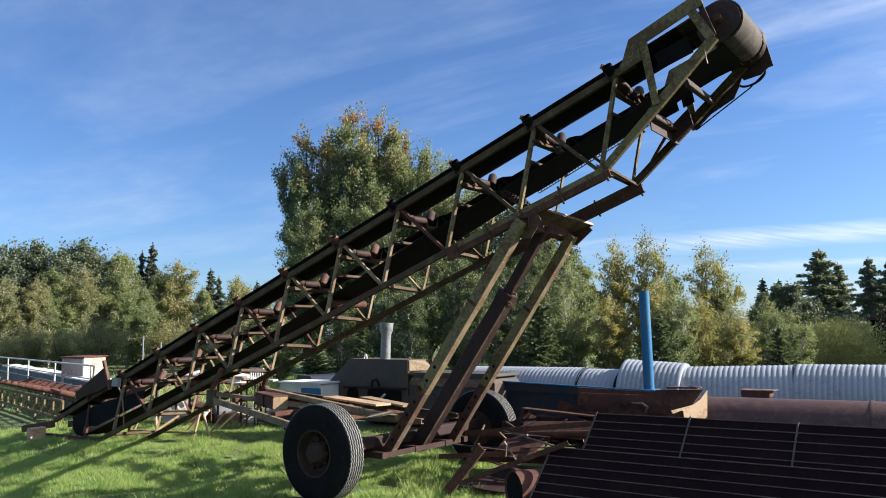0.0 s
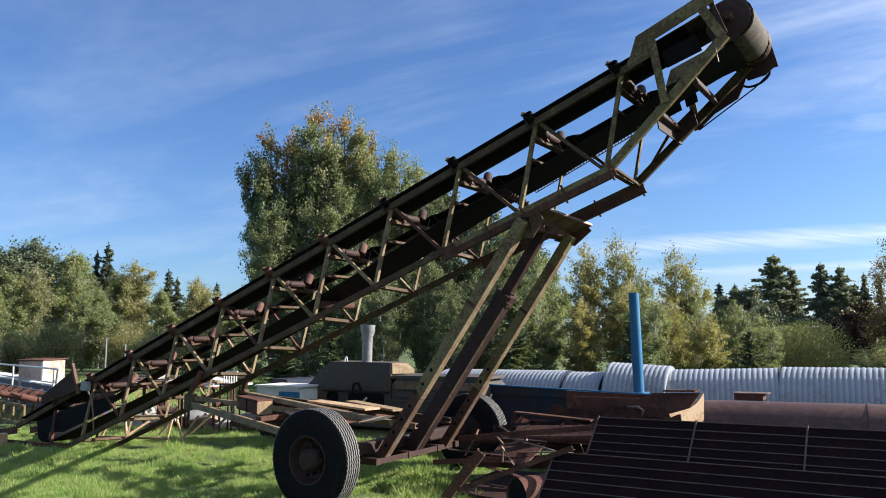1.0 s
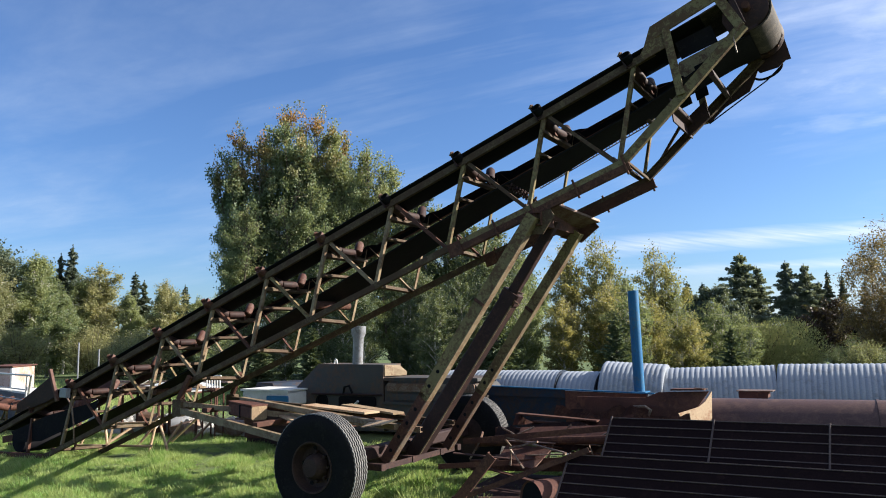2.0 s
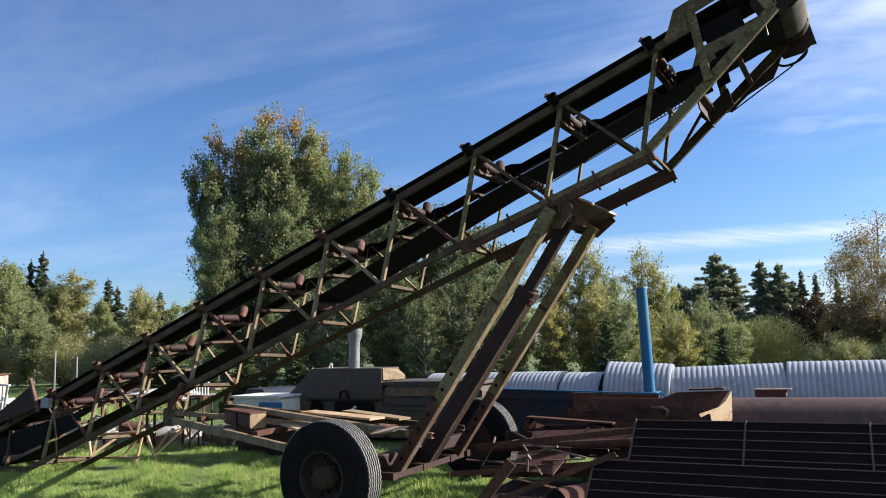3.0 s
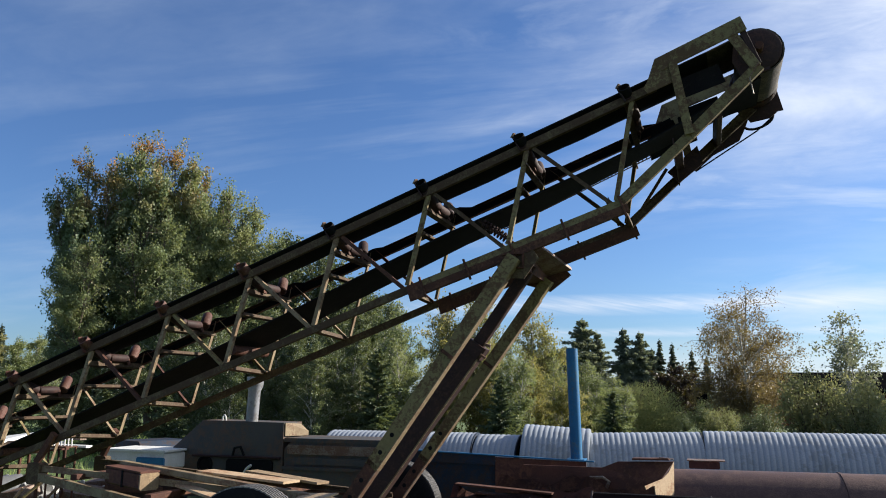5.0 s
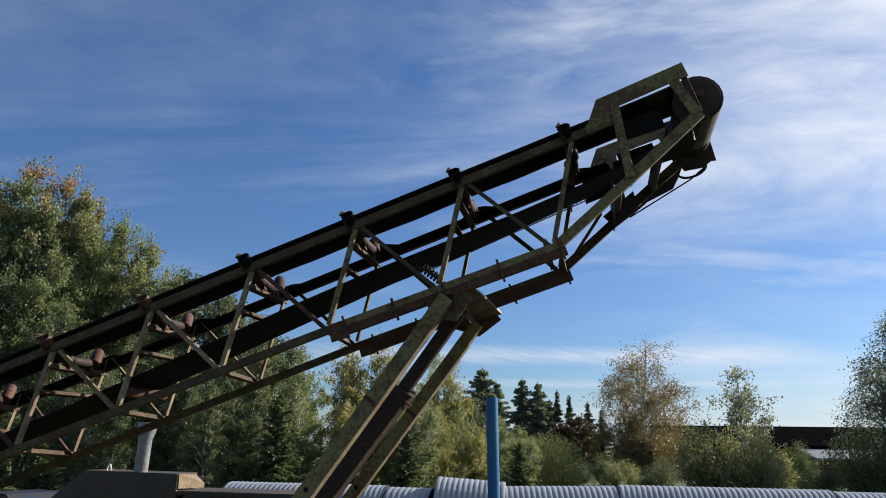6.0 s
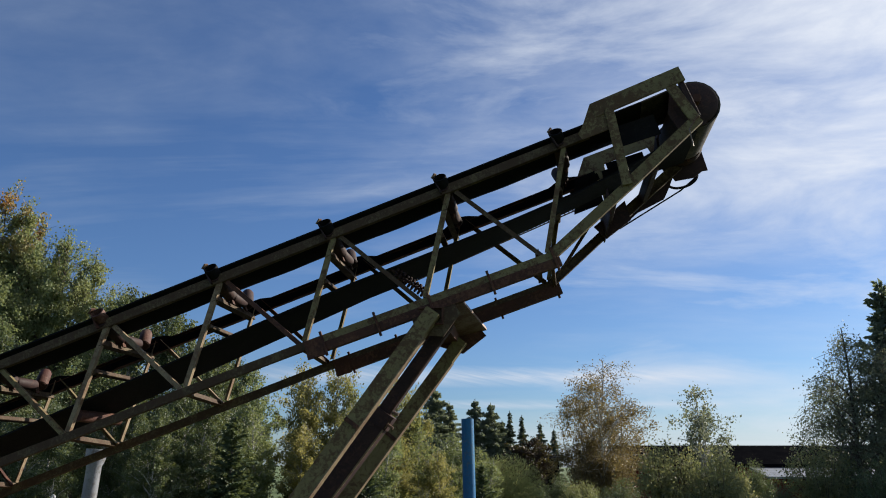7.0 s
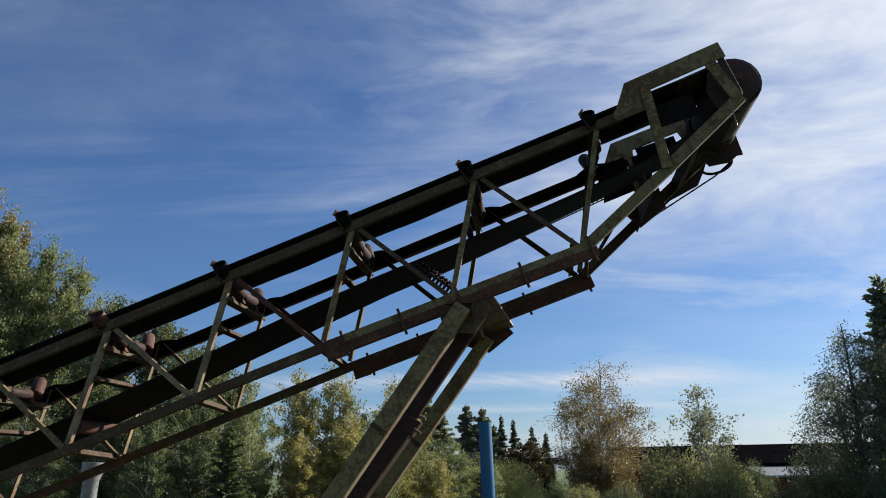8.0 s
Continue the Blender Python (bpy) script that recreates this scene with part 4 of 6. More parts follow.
part("side_panel", plate([(-4.97, 2.87, 1.15), (-4.97, 2.87, 1.325), (-4.97, 3.3, 1.3), (-4.88, 3.36, 1.2), (-4.88, 3.36, 1.14)], 0.02), M_PALE, machine, "sunlit beige end panel")
part("bed", box_between(-4.96, -3.3, 2.86, 3.6, 0.3, 1.08), M_HOOD, machine)
part("bed_slab", box_between(-4.96, -3.3, 2.845, 3.61, 1.08, 1.13), M_HOOD, machine)
part("bed_board", box_between(-4.9, -3.35, 2.83, 2.858, 0.92, 1.04), M_STEEL, machine)
part("bed_board", box_between(-4.8, -3.4, 2.835, 2.858, 0.79, 0.88), M_HOOD, machine)
part("bed_ledge", box_between(-4.96, -3.3, 2.8, 2.86, 0.72, 0.76), M_HOOD, machine)
part("lower_panel", box_between(-4.96, -3.3, 2.82, 2.86, 0.5, 0.72), M_HOOD, machine)
# solid black slab on the hood drawn for the dark of an opening
part("opening", box_between(-5.85, -5.12, 2.825, 2.85, 0.55, 0.83), M_BELT, machine)
part("rail", tube((-6.4, 2.82, 0.86), (-5.0, 2.82, 0.86), 0.018, n=10), M_TUBE, machine)
part("round_port", turned((-6.2, 2.85, 0.74), (-6.2, 2.0, 0.74), [(0, 0.12), (0.03, 0.12), (0.03, 0.1), (0.005, 0.1), (0.005, 0.01)], n=24), M_BELT, machine)
part("hose", wire([(-5.75, 2.82, 0.86), (-5.7, 2.79, 0.98), (-5.6, 2.78, 1.0), (-5.55, 2.8, 0.88)], 0.018), M_BELT, machine)
part("valve", wire([(-5.55, 2.79, 0.62), (-5.5, 2.78, 0.7), (-5.42, 2.78, 0.76)], 0.02), M_WHITE, machine)
part("exhaust_pipe", turned((-5.55, 2.95, 1.33), (-5.5, 2.95, 2.4), [(0, 0.07), (0, 0.085), (0.42, 0.085), (0.5, 0.115), (0.62, 0.12), (0.62, 0.1)], n=20), M_GREY, machine, "pale grey exhaust pipe", smooth=True)
part("lifting_eye", wire([(-6.0 + 0.03 * math.cos(a), 2.95, 1.33 + 0.09 * math.sin(a)) for a in [math.pi * i / 8 for i in range(9)]], 0.012), M_WHITE, machine)

# stacked screen panels
def screen(x0, x1, y_top, z_top, y_low, z_low, bars, name):
    root = thing("screen_panel", ((x0 + x1) / 2, y_low, max(z_low, 0)), "dark slotted screen panel with brown cross bars, leaning", "screen panel", "stacked screen panels")
    a, b = Vector((0, y_top, z_top)), Vector((0, y_low, z_low))
    d = b - a
    nrm = Vector((0, -1, 1)).normalized()
    part("mat", plate([(x0, a.y, a.z), (x1, a.y, a.z), (x1, b.y, b.z), (x0, b.y, b.z)], 0.03), M_SCREEN, root)
    n = max(2, int(round(d.length / 0.105)))
    for i in range(n + 1):
        c = a + d * (i / n) + nrm * 0.018
        part("wire_bar", bar((x0, c.y, c.z), (x1, c.y, c.z), 0.010, 0.009, up=nrm), M_SLAT, root)
    for x in bars:
        part("cross_bar", bar((x, a.y, a.z + 0.022), (x, b.y, b.z + 0.022), 0.017, 0.02, up=nrm), M_SLAT, root)
    return root


screen(-0.48, 6.4, 0.38, 0.885, 0.0, 0.53, (-0.47, 0.51, 1.48, 2.45, 3.42, 4.4, 5.4), "upper")
screen(-0.74, 6.2, -0.13, 0.585, -0.78, 0.0, (-0.73, 2.25, 3.9), "lower")
stand = thing("trestle", (2.5, 0.45, 0), "rusty steel trestle under the screen panels", "trestle")
for x in (-0.35, 2.0, 4.2, 6.1):
    part("leg", bar((x, 0.4, 0.0), (x, 0.4, 0.84), 0.06, 0.06), M_RUST, stand)
part("beam", bar((-0.4, 0.4, 0.84), (6.2, 0.4, 0.84), 0.06, 0.06), M_RUST, stand)

# scrap heap between the far wheel and the screens
rnd = random.Random(5)


def scrap(name, bm, material, label):
    return alone(name, bm, material, label, "scrap metal", "scrap heap", smooth=False)


def ragged(p, q, low, high, seed, lean=0.12):
    """A torn strip of sheet from p to q: a straight foot, a jagged upper edge, slightly bent."""
    rd = random.Random(seed)
    p, q = Vector(p), Vector(q)
    bm = bmesh.new()
    n, rows = 18, []
    top = high
    for i in range(n + 1):
        c = p.lerp(q, i / n)
        top = min(high, max(low + 0.03, top + rd.uniform(-0.4, 0.36) * (high - low)))
        bend = 0.03 * math.sin(i * 0.9 + seed)
        rows.append([bm.verts.new(c + Vector((0.0, bend, low + rd.uniform(-0.02, 0.02)))), bm.verts.new(c + Vector((rd.uniform(-0.02, 0.02), bend + lean, top)))])
    for a, b in zip(rows, rows[1:]):
        bm.faces.new((a[0], b[0], b[1], a[1]))
    bmesh.ops.solidify(bm, geom=bm.faces[:], thickness=0.009)
    return bm


for i, (p, q, low, high, mtl) in enumerate((((-2.2, 1.68, 0.62), (-0.65, 1.5, 0.66), 0.0, 0.15, M_TROUGH), ((-2.35, 1.5, 0.52), (-0.9, 1.38, 0.6), 0.0, 0.13, M_TUBE), ((-1.7, 1.8, 0.7), (-0.35, 1.72, 0.74), 0.0, 0.16, M_RUST), ((-1.6, 1.2, 0.4), (-0.5, 1.1, 0.5), 0.0, 0.16, M_TUBE))):
    scrap("torn_sheet", ragged(p, q, low, high, i + 3), mtl, "torn rusty strip of sheet steel on the heap")
scrap("angle_bar", angle_iron((-2.3, 0.6, 0.52), (-0.55, 0.6, 0.74), 0.06, 0.06), M_RUST, "long rusty angle bar lying over scrap")
scrap("angle_bar", angle_iron((-1.75, -0.32, 0.14), (-0.5, -0.22, 0.64), 0.05, 0.05), M_RUST, "rusty angle bar leaning on the screens")
scrap("angle_bar", angle_iron((-2.4, 0.2, 0.3), (-0.5, 0.9, 0.42), 0.055, 0.055), M_RUST, "heavy rusty angle bar on the ground")
scrap("flat_bar", channel((-1.95, -0.33, 0.02), (-1.5, -0.27, 0.56), 0.05, 0.1), M_RUST, "short rusty flat bar standing aslant")
scrap("steel_sheet", plate([(-1.9, 0.9, 0.5), (-1.3, 0.8, 0.5), (-1.35, 0.4, 0.34), (-1.85, 0.5, 0.36)], 0.012), M_ROLLER, "sunlit reddish steel sheet")
scrap("steel_sheet", plate([(-2.0, 1.5, 0.62), (-0.6, 1.3, 0.72), (-0.55, 1.1, 0.62), (-1.9, 1.2, 0.5)], 0.012), M_TROUGH, "rusty bent steel sheet")
drum = thing("steel_drum", (-0.85, -0.2, 0), "short rusty steel drum lying in the grass", "drum", "scrap heap")
part("shell", turned((-1.0, -0.46, 0.2), (-0.72, 0.02, 0.2), [(0.02, 0.17), (0.0, 0.185), (0.52, 0.185), (0.52, 0.17)], n=28), M_TROUGH, drum, smooth=True)
part("end_disc", turned((-1.0, -0.46, 0.2), (-0.72, 0.02, 0.2), [(0.018, 0.01), (0.018, 0.172), (0.03, 0.172), (0.03, 0.01)], n=28), M_BELT, drum, "black end disc")
# added dark sheet that gives the shaded ground below the heap
scrap("steel_sheet", plate([(-2.15, 0.05, 0.05), (-0.65, -0.05, 0.06), (-0.5, 1.45, 0.1), (-2.2, 1.35, 0.09)], 0.014), M_TUBE, "large dark sheet on the ground, added as shade under the heap")
scrap("steel_beam", channel((-2.5, 1.1, 0.2), (-0.4, 1.5, 0.25), 0.07, 0.12), M_RUST, "rusty steel channel beam on the ground")
scrap("steel_beam", channel((-2.4, 1.6, 0.55), (-0.3, 1.55, 0.6), 0.06, 0.09), M_RUST, "rusty steel channel beam on the heap")
scrap("steel_pipe", tube((-2.3, 0.9, 0.5), (-0.7, 1.0, 0.6), 0.045, n=12), M_RUST, "thin rusty steel tube")
for i in range(7):
    x, y = rnd.uniform(-2.3, -0.9), rnd.uniform(0.2, 1.2)
    scrap("steel_rod", wire([(x, y, 0.35), (x + rnd.uniform(-0.15, 0.15), y, 0.55), (x + rnd.uniform(-0.3, 0.3), y + rnd.uniform(-0.2, 0.2), rnd.uniform(0.62, 0.75))], 0.012), M_STEEL, "bent pale steel rod")
for i in range(9):
    x, y, z = rnd.uniform(-2.3, -1.3), rnd.uniform(0.3, 1.3), 0.3 + 0.04 * i
    scrap("flat_strip", bar((x, y, z), (x + rnd.uniform(0.6, 1.1), y + rnd.uniform(-0.3, 0.3), z + rnd.uniform(-0.12, 0.12)), rnd.uniform(0.03, 0.09), 0.012), (M_RUST, M_TUBE, M_STEEL)[i % 3], "narrow rusty steel strip on the heap")

# things beyond the tail
cart = thing("white_trough", (-7.05, 2.7, 0.0), "white plastic trough with a blue board", "trough")
part("basin", box_between(-7.55, -6.55, 2.4, 3.0, 0.68, 0.92), M_WHITE, cart)
part("rim", box_between(-7.58, -6.52, 2.37, 3.03, 0.92, 0.95), M_WHITE, cart)
part("blue_board", box_between(-6.98, -6.53, 2.36, 2.395, 0.71, 0.85), M_BLUE, cart)
part("crate", box_between(-7.5, -6.6, 2.45, 2.95, 0.0, 0.675), M_TUBE, cart)
for z in (0.2, 0.42, 0.62):
    part("crate_slat", box_between(-7.53, -6.57, 2.42, 2.445, z - 0.05, z + 0.04), M_RUST, cart)

# ---------------------------------------------------------------- trees
def mesh_of(name, verts, faces, material):
    """A mesh from arrays: verts (n, 3), faces (m, k)."""
    data = bpy.data.meshes.new(name)
    m, k = faces.shape
    data.vertices.add(len(verts))
    data.vertices.foreach_set("co", np.ascontiguousarray(verts, dtype=np.float32).ravel())
    data.loops.add(m * k)
    data.loops.foreach_set("vertex_index", np.ascontiguousarray(faces, dtype=np.int32).ravel())
    data.polygons.add(m)
    data.polygons.foreach_set("loop_start", np.arange(0, m * k, k, dtype=np.int32))
    data.update(calc_edges=True)
    data.validate()
    data.materials.append(material)
    return data


def leaves(rng, centres, size, droop=0.0, long=1.5, ways=None):
    """One four-cornered leaf, bent along its middle, at each centre."""
    n = len(centres)
    a = rng.normal(size=(n, 3))
    a[:, 2] -= droop
    if ways is not None:
        a = ways + 0.35 * a
    a /= np.linalg.norm(a, axis=1)[:, None] + 1e-6
    b = np.cross(a, rng.normal(size=(n, 3)))
    b /= np.linalg.norm(b, axis=1)[:, None] + 1e-6
    s = size * rng.uniform(0.6, 1.35, size=(n, 1))
    up, across = a * s * long / 2, b * s / 2
    lift = np.cross(a, b) * s * 0.15
    verts = np.stack([centres - up, centres + across + lift, centres + up, centres - across + lift], axis=1).reshape(-1, 3)
    faces = np.arange(n * 4).reshape(-1, 4)
    return verts, faces


def limb(bm, pts, radii, n=6):
    rings = []
    for i, p in enumerate(pts):
        d = (pts[min(i + 1, len(pts) - 1)] - pts[max(i - 1, 0)]).normalized()
        y = d.cross(Vector((0.4, 0.3, 0.2)) if abs(d.z) > 0.8 else Vector((0, 0, 1))).normalized()
        z = d.cross(y)
        rings.append([bm.verts.new(p + (y * math.cos(2 * math.pi * k / n) + z * math.sin(2 * math.pi * k / n)) * radii[i]) for k in range(n)])
    for a, b in zip(rings, rings[1:]):
        for k in range(n):
            bm.faces.new((a[k], a[(k + 1) % n], b[(k + 1) % n], b[k]))


def broadleaf(name, seed, leaf_count, leaf_size, material, bark, label, crown_from=0.15, shape=0.6, limbs=34, spread=0.09, droop=0.2, width=0.5, upward=0.9, leaders=1, airy=0.0):
    """A tree one metre high, to be scaled: stems, limbs, twigs and leaves strung along the twigs.
    width: crown width per height; shape: the height at which the crown is widest;
    leaders: upright stems that end in spires of their own; airy: how bare the top is."""
    rng, rd = np.random.default_rng(seed), random.Random(seed)
    root = thing(name, (0, 0, 0), label, "tree")
    bm = bmesh.new()
    tips, weight = [], []
    for k in range(leaders):
        bend = [rd.uniform(-0.03, 0.03) for _ in range(4)]
        turn, off = k * 2.4 + rd.uniform(-0.3, 0.3), (0 if k == 0 else width * rd.uniform(0.22, 0.42))
        top = 1.0 if k == 0 else 1 - rd.uniform(0.3, 1.0) * off * 1.1
        fork = crown_from * 0.7

        def axis(h, bend=bend, turn=turn, off=off):
            f = max(0.0, (h - fork) / (1 - fork)) ** 0.6 * off
            return Vector((bend[0] * h + bend[1] * math.sin(h * 5) + math.cos(turn) * f, bend[2] * h + bend[3] * math.sin(h * 4.2) + math.sin(turn) * f, h))

        thick = 0.016 if k == 0 else 0.009
        limb(bm, [axis(i / 12 * 0.97 * top) for i in range(13)], [thick * (1 - 0.92 * i / 12) + 0.0007 for i in range(13)], 7)
        wide = width * (1.0 if leaders == 1 else 0.62 if leaders < 5 else 0.46)
        for i in range(limbs // leaders):
            h = crown_from + (0.97 - crown_from) * ((i + rd.random()) / (limbs // leaders)) ** 0.95
            rel, peak = (h - crown_from) / (1 - crown_from), (shape - crown_from) / (1 - crown_from)
            q = (rel - peak) / ((1 - peak) if rel > peak else (peak + 0.35))
            reach = wide / 2 * max(0.05, 1 - abs(q) ** 1.7) ** 0.75 * rd.choice((0.5, 0.75, 0.9, 1.0, 1.15))
            a = i * 2.4 + rd.uniform(-0.5, 0.5)
            base, out = axis(h * 0.95 * top), Vector((math.cos(a), math.sin(a), 0))
            mid = base + out * reach * 0.5 + Vector((0, 0, reach * 0.6 * upward))
            tip = base + out * reach + Vector((0, 0, reach * upward * (1.0 - 0.8 * droop)))
            limb(bm, [base, mid, tip], [0.005 * (1.1 - h) + 0.001, 0.003 * (1.1 - h) + 0.0008, 0.0006], 4)
            full = rd.choice((0.15, 0.5, 1.0, 1.7)) * (1 - airy * max(0.0, (rel - 0.35) / 0.65) ** 0.7)
            n = max(3, int(9 * reach / width * 2))
            for j in range(n):
                f = 0.2 + 0.8 * (j + rd.random()) / n
                q = base.lerp(mid, f * 2) if f < 0.5 else mid.lerp(tip, f * 2 - 1)
                way = (out * rd.uniform(-0.1, 1.0) + Vector((rd.gauss(0, 0.7), rd.gauss(0, 0.7), upward * 0.7 - 1.5 * droop + rd.gauss(0, 0.5)))).normalized()
                run = spread * rd.uniform(0.6, 1.7)
                end = q + way * run - Vector((0, 0, droop * run * 0.5))
                limb(bm, [q, q.lerp(end, 0.55) + Vector((0, 0, droop * run * 0.2)), end], [0.0012, 0.0008, 0.0004], 3)
                for s in (0.1, 0.4, 0.7, 1.0):
                    tips.append(tuple(q.lerp(end, s)))
                    weight.append(full * rd.uniform(0.3, 1.0))
        for s in range(5):
            tips.append(tuple(axis((0.9 + 0.022 * s) * top)))
            weight.append(0.8 * (1 - airy))
    part("trunk", bm, bark, root, smooth=True)
    tips, weight = np.array(tips), np.array(weight)
    pick = rng.choice(len(tips), leaf_count, p=weight / weight.sum())
    off = rng.normal(size=(leaf_count, 3)) * spread * 0.24
    off[:, 2] -= droop * np.abs(rng.normal(size=leaf_count)) * spread * 0.6
    verts, faces = leaves(rng, tips[pick] + off, leaf_size, droop)
    crown = new("crown", mesh_of("crown", verts, faces, material))
    crown.parent = root
    return root


def conifer(name, seed, count, material, label, width=0.32, bare=0.06, droop=0.35, layers=26, size=0.03, ragged=0.3, taper=0.85, fluff=0.004):
    """A spruce or pine one metre high: a straight trunk with whorls of needled branches."""
    rng, rd = np.random.default_rng(seed), random.Random(seed)
    root = thing(name, (0, 0, 0), label, "tree")
    bm = bmesh.new()
    limb(bm, [Vector((0, 0, i / 8)) for i in range(9)], [0.013 * (1 - i / 8.2) + 0.001 for i in range(9)], 8)
    pts, ways = [], []
    arms_all = []
    for i in range(layers):
        h = bare + (0.97 - bare) * (i / layers) ** 0.95
        reach = width / 2 * (1 - h) ** taper * rd.uniform(1 - ragged, 1.12) + 0.012
        arms = 5 + (i % 3)
        for k in range(arms):
            a = 2 * math.pi * (k / arms) + i * 1.3 + rd.uniform(-0.4, 0.4)
            arms_all.append((h + rd.uniform(-0.022, 0.022), a, reach * rd.uniform(1 - ragged * 1.3, 1.1)))
    total = sum(r for h, a, r in arms_all)
    for h, a, r in arms_all:
        out = Vector((math.cos(a), math.sin(a), 0))
        base = Vector((0, 0, h))
        mid = base + out * r * 0.6 + Vector((0, 0, -droop * r * 0.75))
        tip = base + out * r + Vector((0, 0, -droop * r * 0.85))
        limb(bm, [base, mid, tip], [0.003, 0.0015, 0.0006], 3)
        n = max(4, int(count * r / total))
        side = Vector((-math.sin(a), math.cos(a), 0))
        for t in rng.uniform(0.1, 1.05, n):
            w = rng.normal() * r * 0.24 * (1.25 - t)
            q = base.lerp(mid, t / 0.6) if t < 0.6 else mid.lerp(tip, (t - 0.6) / 0.4)
            pts.append(tuple(q + side * w + Vector((0, 0, -abs(w) * 0.3 + rng.normal() * fluff))))
            ways.append(tuple(out + side * (2.5 if w > 0 else -2.5) * rng.uniform(0, 0.6) + Vector((0, 0, -0.3 * droop))))
    for z in rng.uniform(0.93, 1.0, 14):
        pts.append((0, 0, z))
        ways.append((0, 0, 1))
    part("trunk", bm, M_BARK, root, smooth=True)
    verts, faces = leaves(rng, np.array(pts), size, 0.2, 2.4, np.array(ways))
    crown = new("crown", mesh_of("crown", verts, faces, material))
    crown.parent = root
    return root


def shrub(name, seed, count, size, material, label):
    """A bush one metre high and about as wide, of many stems."""
    rng, rd = np.random.default_rng(seed), random.Random(seed)
    root = thing(name, (0, 0, 0), label, "bush")
    bm = bmesh.new()
    tips = []
    for i in range(26):
        a, lean = rd.uniform(0, 6.28), rd.uniform(0.05, 0.62)
        h = rd.uniform(0.55, 1.0) * (1 - 0.35 * lean)
        out = Vector((math.cos(a) * lean, math.sin(a) * lean, 0))
        pts = [Vector((0, 0, -0.02)) + out * 0.1, out * 0.45 + Vector((0, 0, h * 0.55)), out * 0.85 + Vector((0, 0, h))]
        limb(bm, pts, [0.012, 0.007, 0.002], 4)
        for j in range(12):
            f = rd.uniform(0.2, 1)
            q = pts[0].lerp(pts[1], f * 2) if f < 0.5 else pts[1].lerp(pts[2], f * 2 - 1)
            tips.append(tuple(q + Vector((rd.gauss(0, 0.08), rd.gauss(0, 0.08), rd.gauss(0, 0.05)))))
    part("stem", bm, M_BARK, root, smooth=True)
    tips = np.array(tips)
    pick = rng.integers(0, len(tips), count)
    c = tips[pick] + rng.normal(size=(count, 3)) * 0.05
    c[:, 2] = np.maximum(c[:, 2], 0.02)
    verts, faces = leaves(rng, c, size, 0.2)
    crown = new("crown", mesh_of("crown", verts, faces, material))
    crown.parent = root
    return root


def dome(name, seed, count, size, material, label):
    """A many-stemmed bush grown into one smooth, slightly lumpy dome, a metre high and 1.3 m wide."""
    rng, rd = np.random.default_rng(seed), random.Random(seed)
    root = thing(name, (0, 0, 0), label, "bush")
    bm = bmesh.new()
    lumps = [(Vector((rd.gauss(0, 1), rd.gauss(0, 1), rd.uniform(0.1, 1))).normalized(), rd.uniform(0.06, 0.16)) for _ in range(26)]
    for i in range(22):
        a, lean = rd.uniform(0, 6.28), rd.uniform(0.05, 0.6)
        out = Vector((math.cos(a) * lean, math.sin(a) * lean, 0))
        limb(bm, [out * 0.1 - Vector((0, 0, 0.02)), out * 0.5 + Vector((0, 0, 0.45)), out * 0.9 + Vector((0, 0, 0.9 * math.sqrt(1 - lean * lean)))], [0.011, 0.006, 0.002], 4)
    part("stem", bm, M_BARK, root, smooth=True)
    way = rng.normal(size=(count, 3))
    way[:, 2] = np.abs(way[:, 2])
    way /= np.linalg.norm(way, axis=1)[:, None]
    swell = np.full(count, 0.86)
    for d, k in lumps:
        swell += k * np.maximum(0, way @ np.array(d) - 0.8) / 0.2
    depth = 1 - 0.45 * rng.random(count) ** 1.8 + 0.03 * rng.normal(size=count)
    c = way * (swell * depth)[:, None] * np.array((0.66, 0.66, 0.97))
    c[:, 2] = np.maximum(c[:, 2], 0.02)
    verts, faces = leaves(rng, c, size, -0.3, 2.2, way + np.array((0, 0, 0.9)))
    crown = new("crown", mesh_of("crown", verts, faces, material))
    crown.parent = root
    return root


def plant(proto, spots, seed=1, group=""):
    """Copies of a one-metre tree at (x, y, height, widening) with random turns; the model itself takes the last spot."""
    rd = random.Random(seed)
    if group:
        tagged(proto, group=group)
    for i, (x, y, h, w) in enumerate(spots):
        m = Matrix.Translation((x, y, -0.03)) @ Matrix.Rotation(rd.uniform(0, 6.28), 4, "Z") @ Matrix.Diagonal((h * w, h * w, h, 1))
        if i < len(spots) - 1:
            copy_thing(proto, m)
        else:
            proto.matrix_basis = m


# the tall poplars behind the machine
plant(broadleaf("poplar_tree", 11, 60000, 0.0069, L_POPLAR, M_BARK, "tall dense poplar, green with orange autumn patches on top", 0.05, 0.4, 150, 0.05, 0.0, 0.44, 1.6, 7, 0.25), [(-27.5, 22.4, 13.2, 0.78), (-25.9, 23.9, 14.5, 0.8), (-24.6, 25.2, 14.2, 0.74)], 3, "tall poplars")
plant(broadleaf("aspen_tree", 12, 38000, 0.0066, L_ASPEN, M_BARK, "light green aspen with fine leaves", 0.05, 0.45, 90, 0.05, 0.15, 0.42, 1.2, 3, 0.2), [(-23.6, 25.6, 13.9, 0.8), (-22.2, 26.3, 12.7, 0.8), (-20.7, 26.5, 11.5, 0.8), (-18.6, 25.8, 9.6, 0.85), (-25.6, 20.6, 8.8, 1.0), (-21.4, 21.9, 7.6, 1.2), (-17.8, 22.2, 6.5, 1.2), (-23.2, 22.4, 10.2, 0.9)], 4, "light aspens")
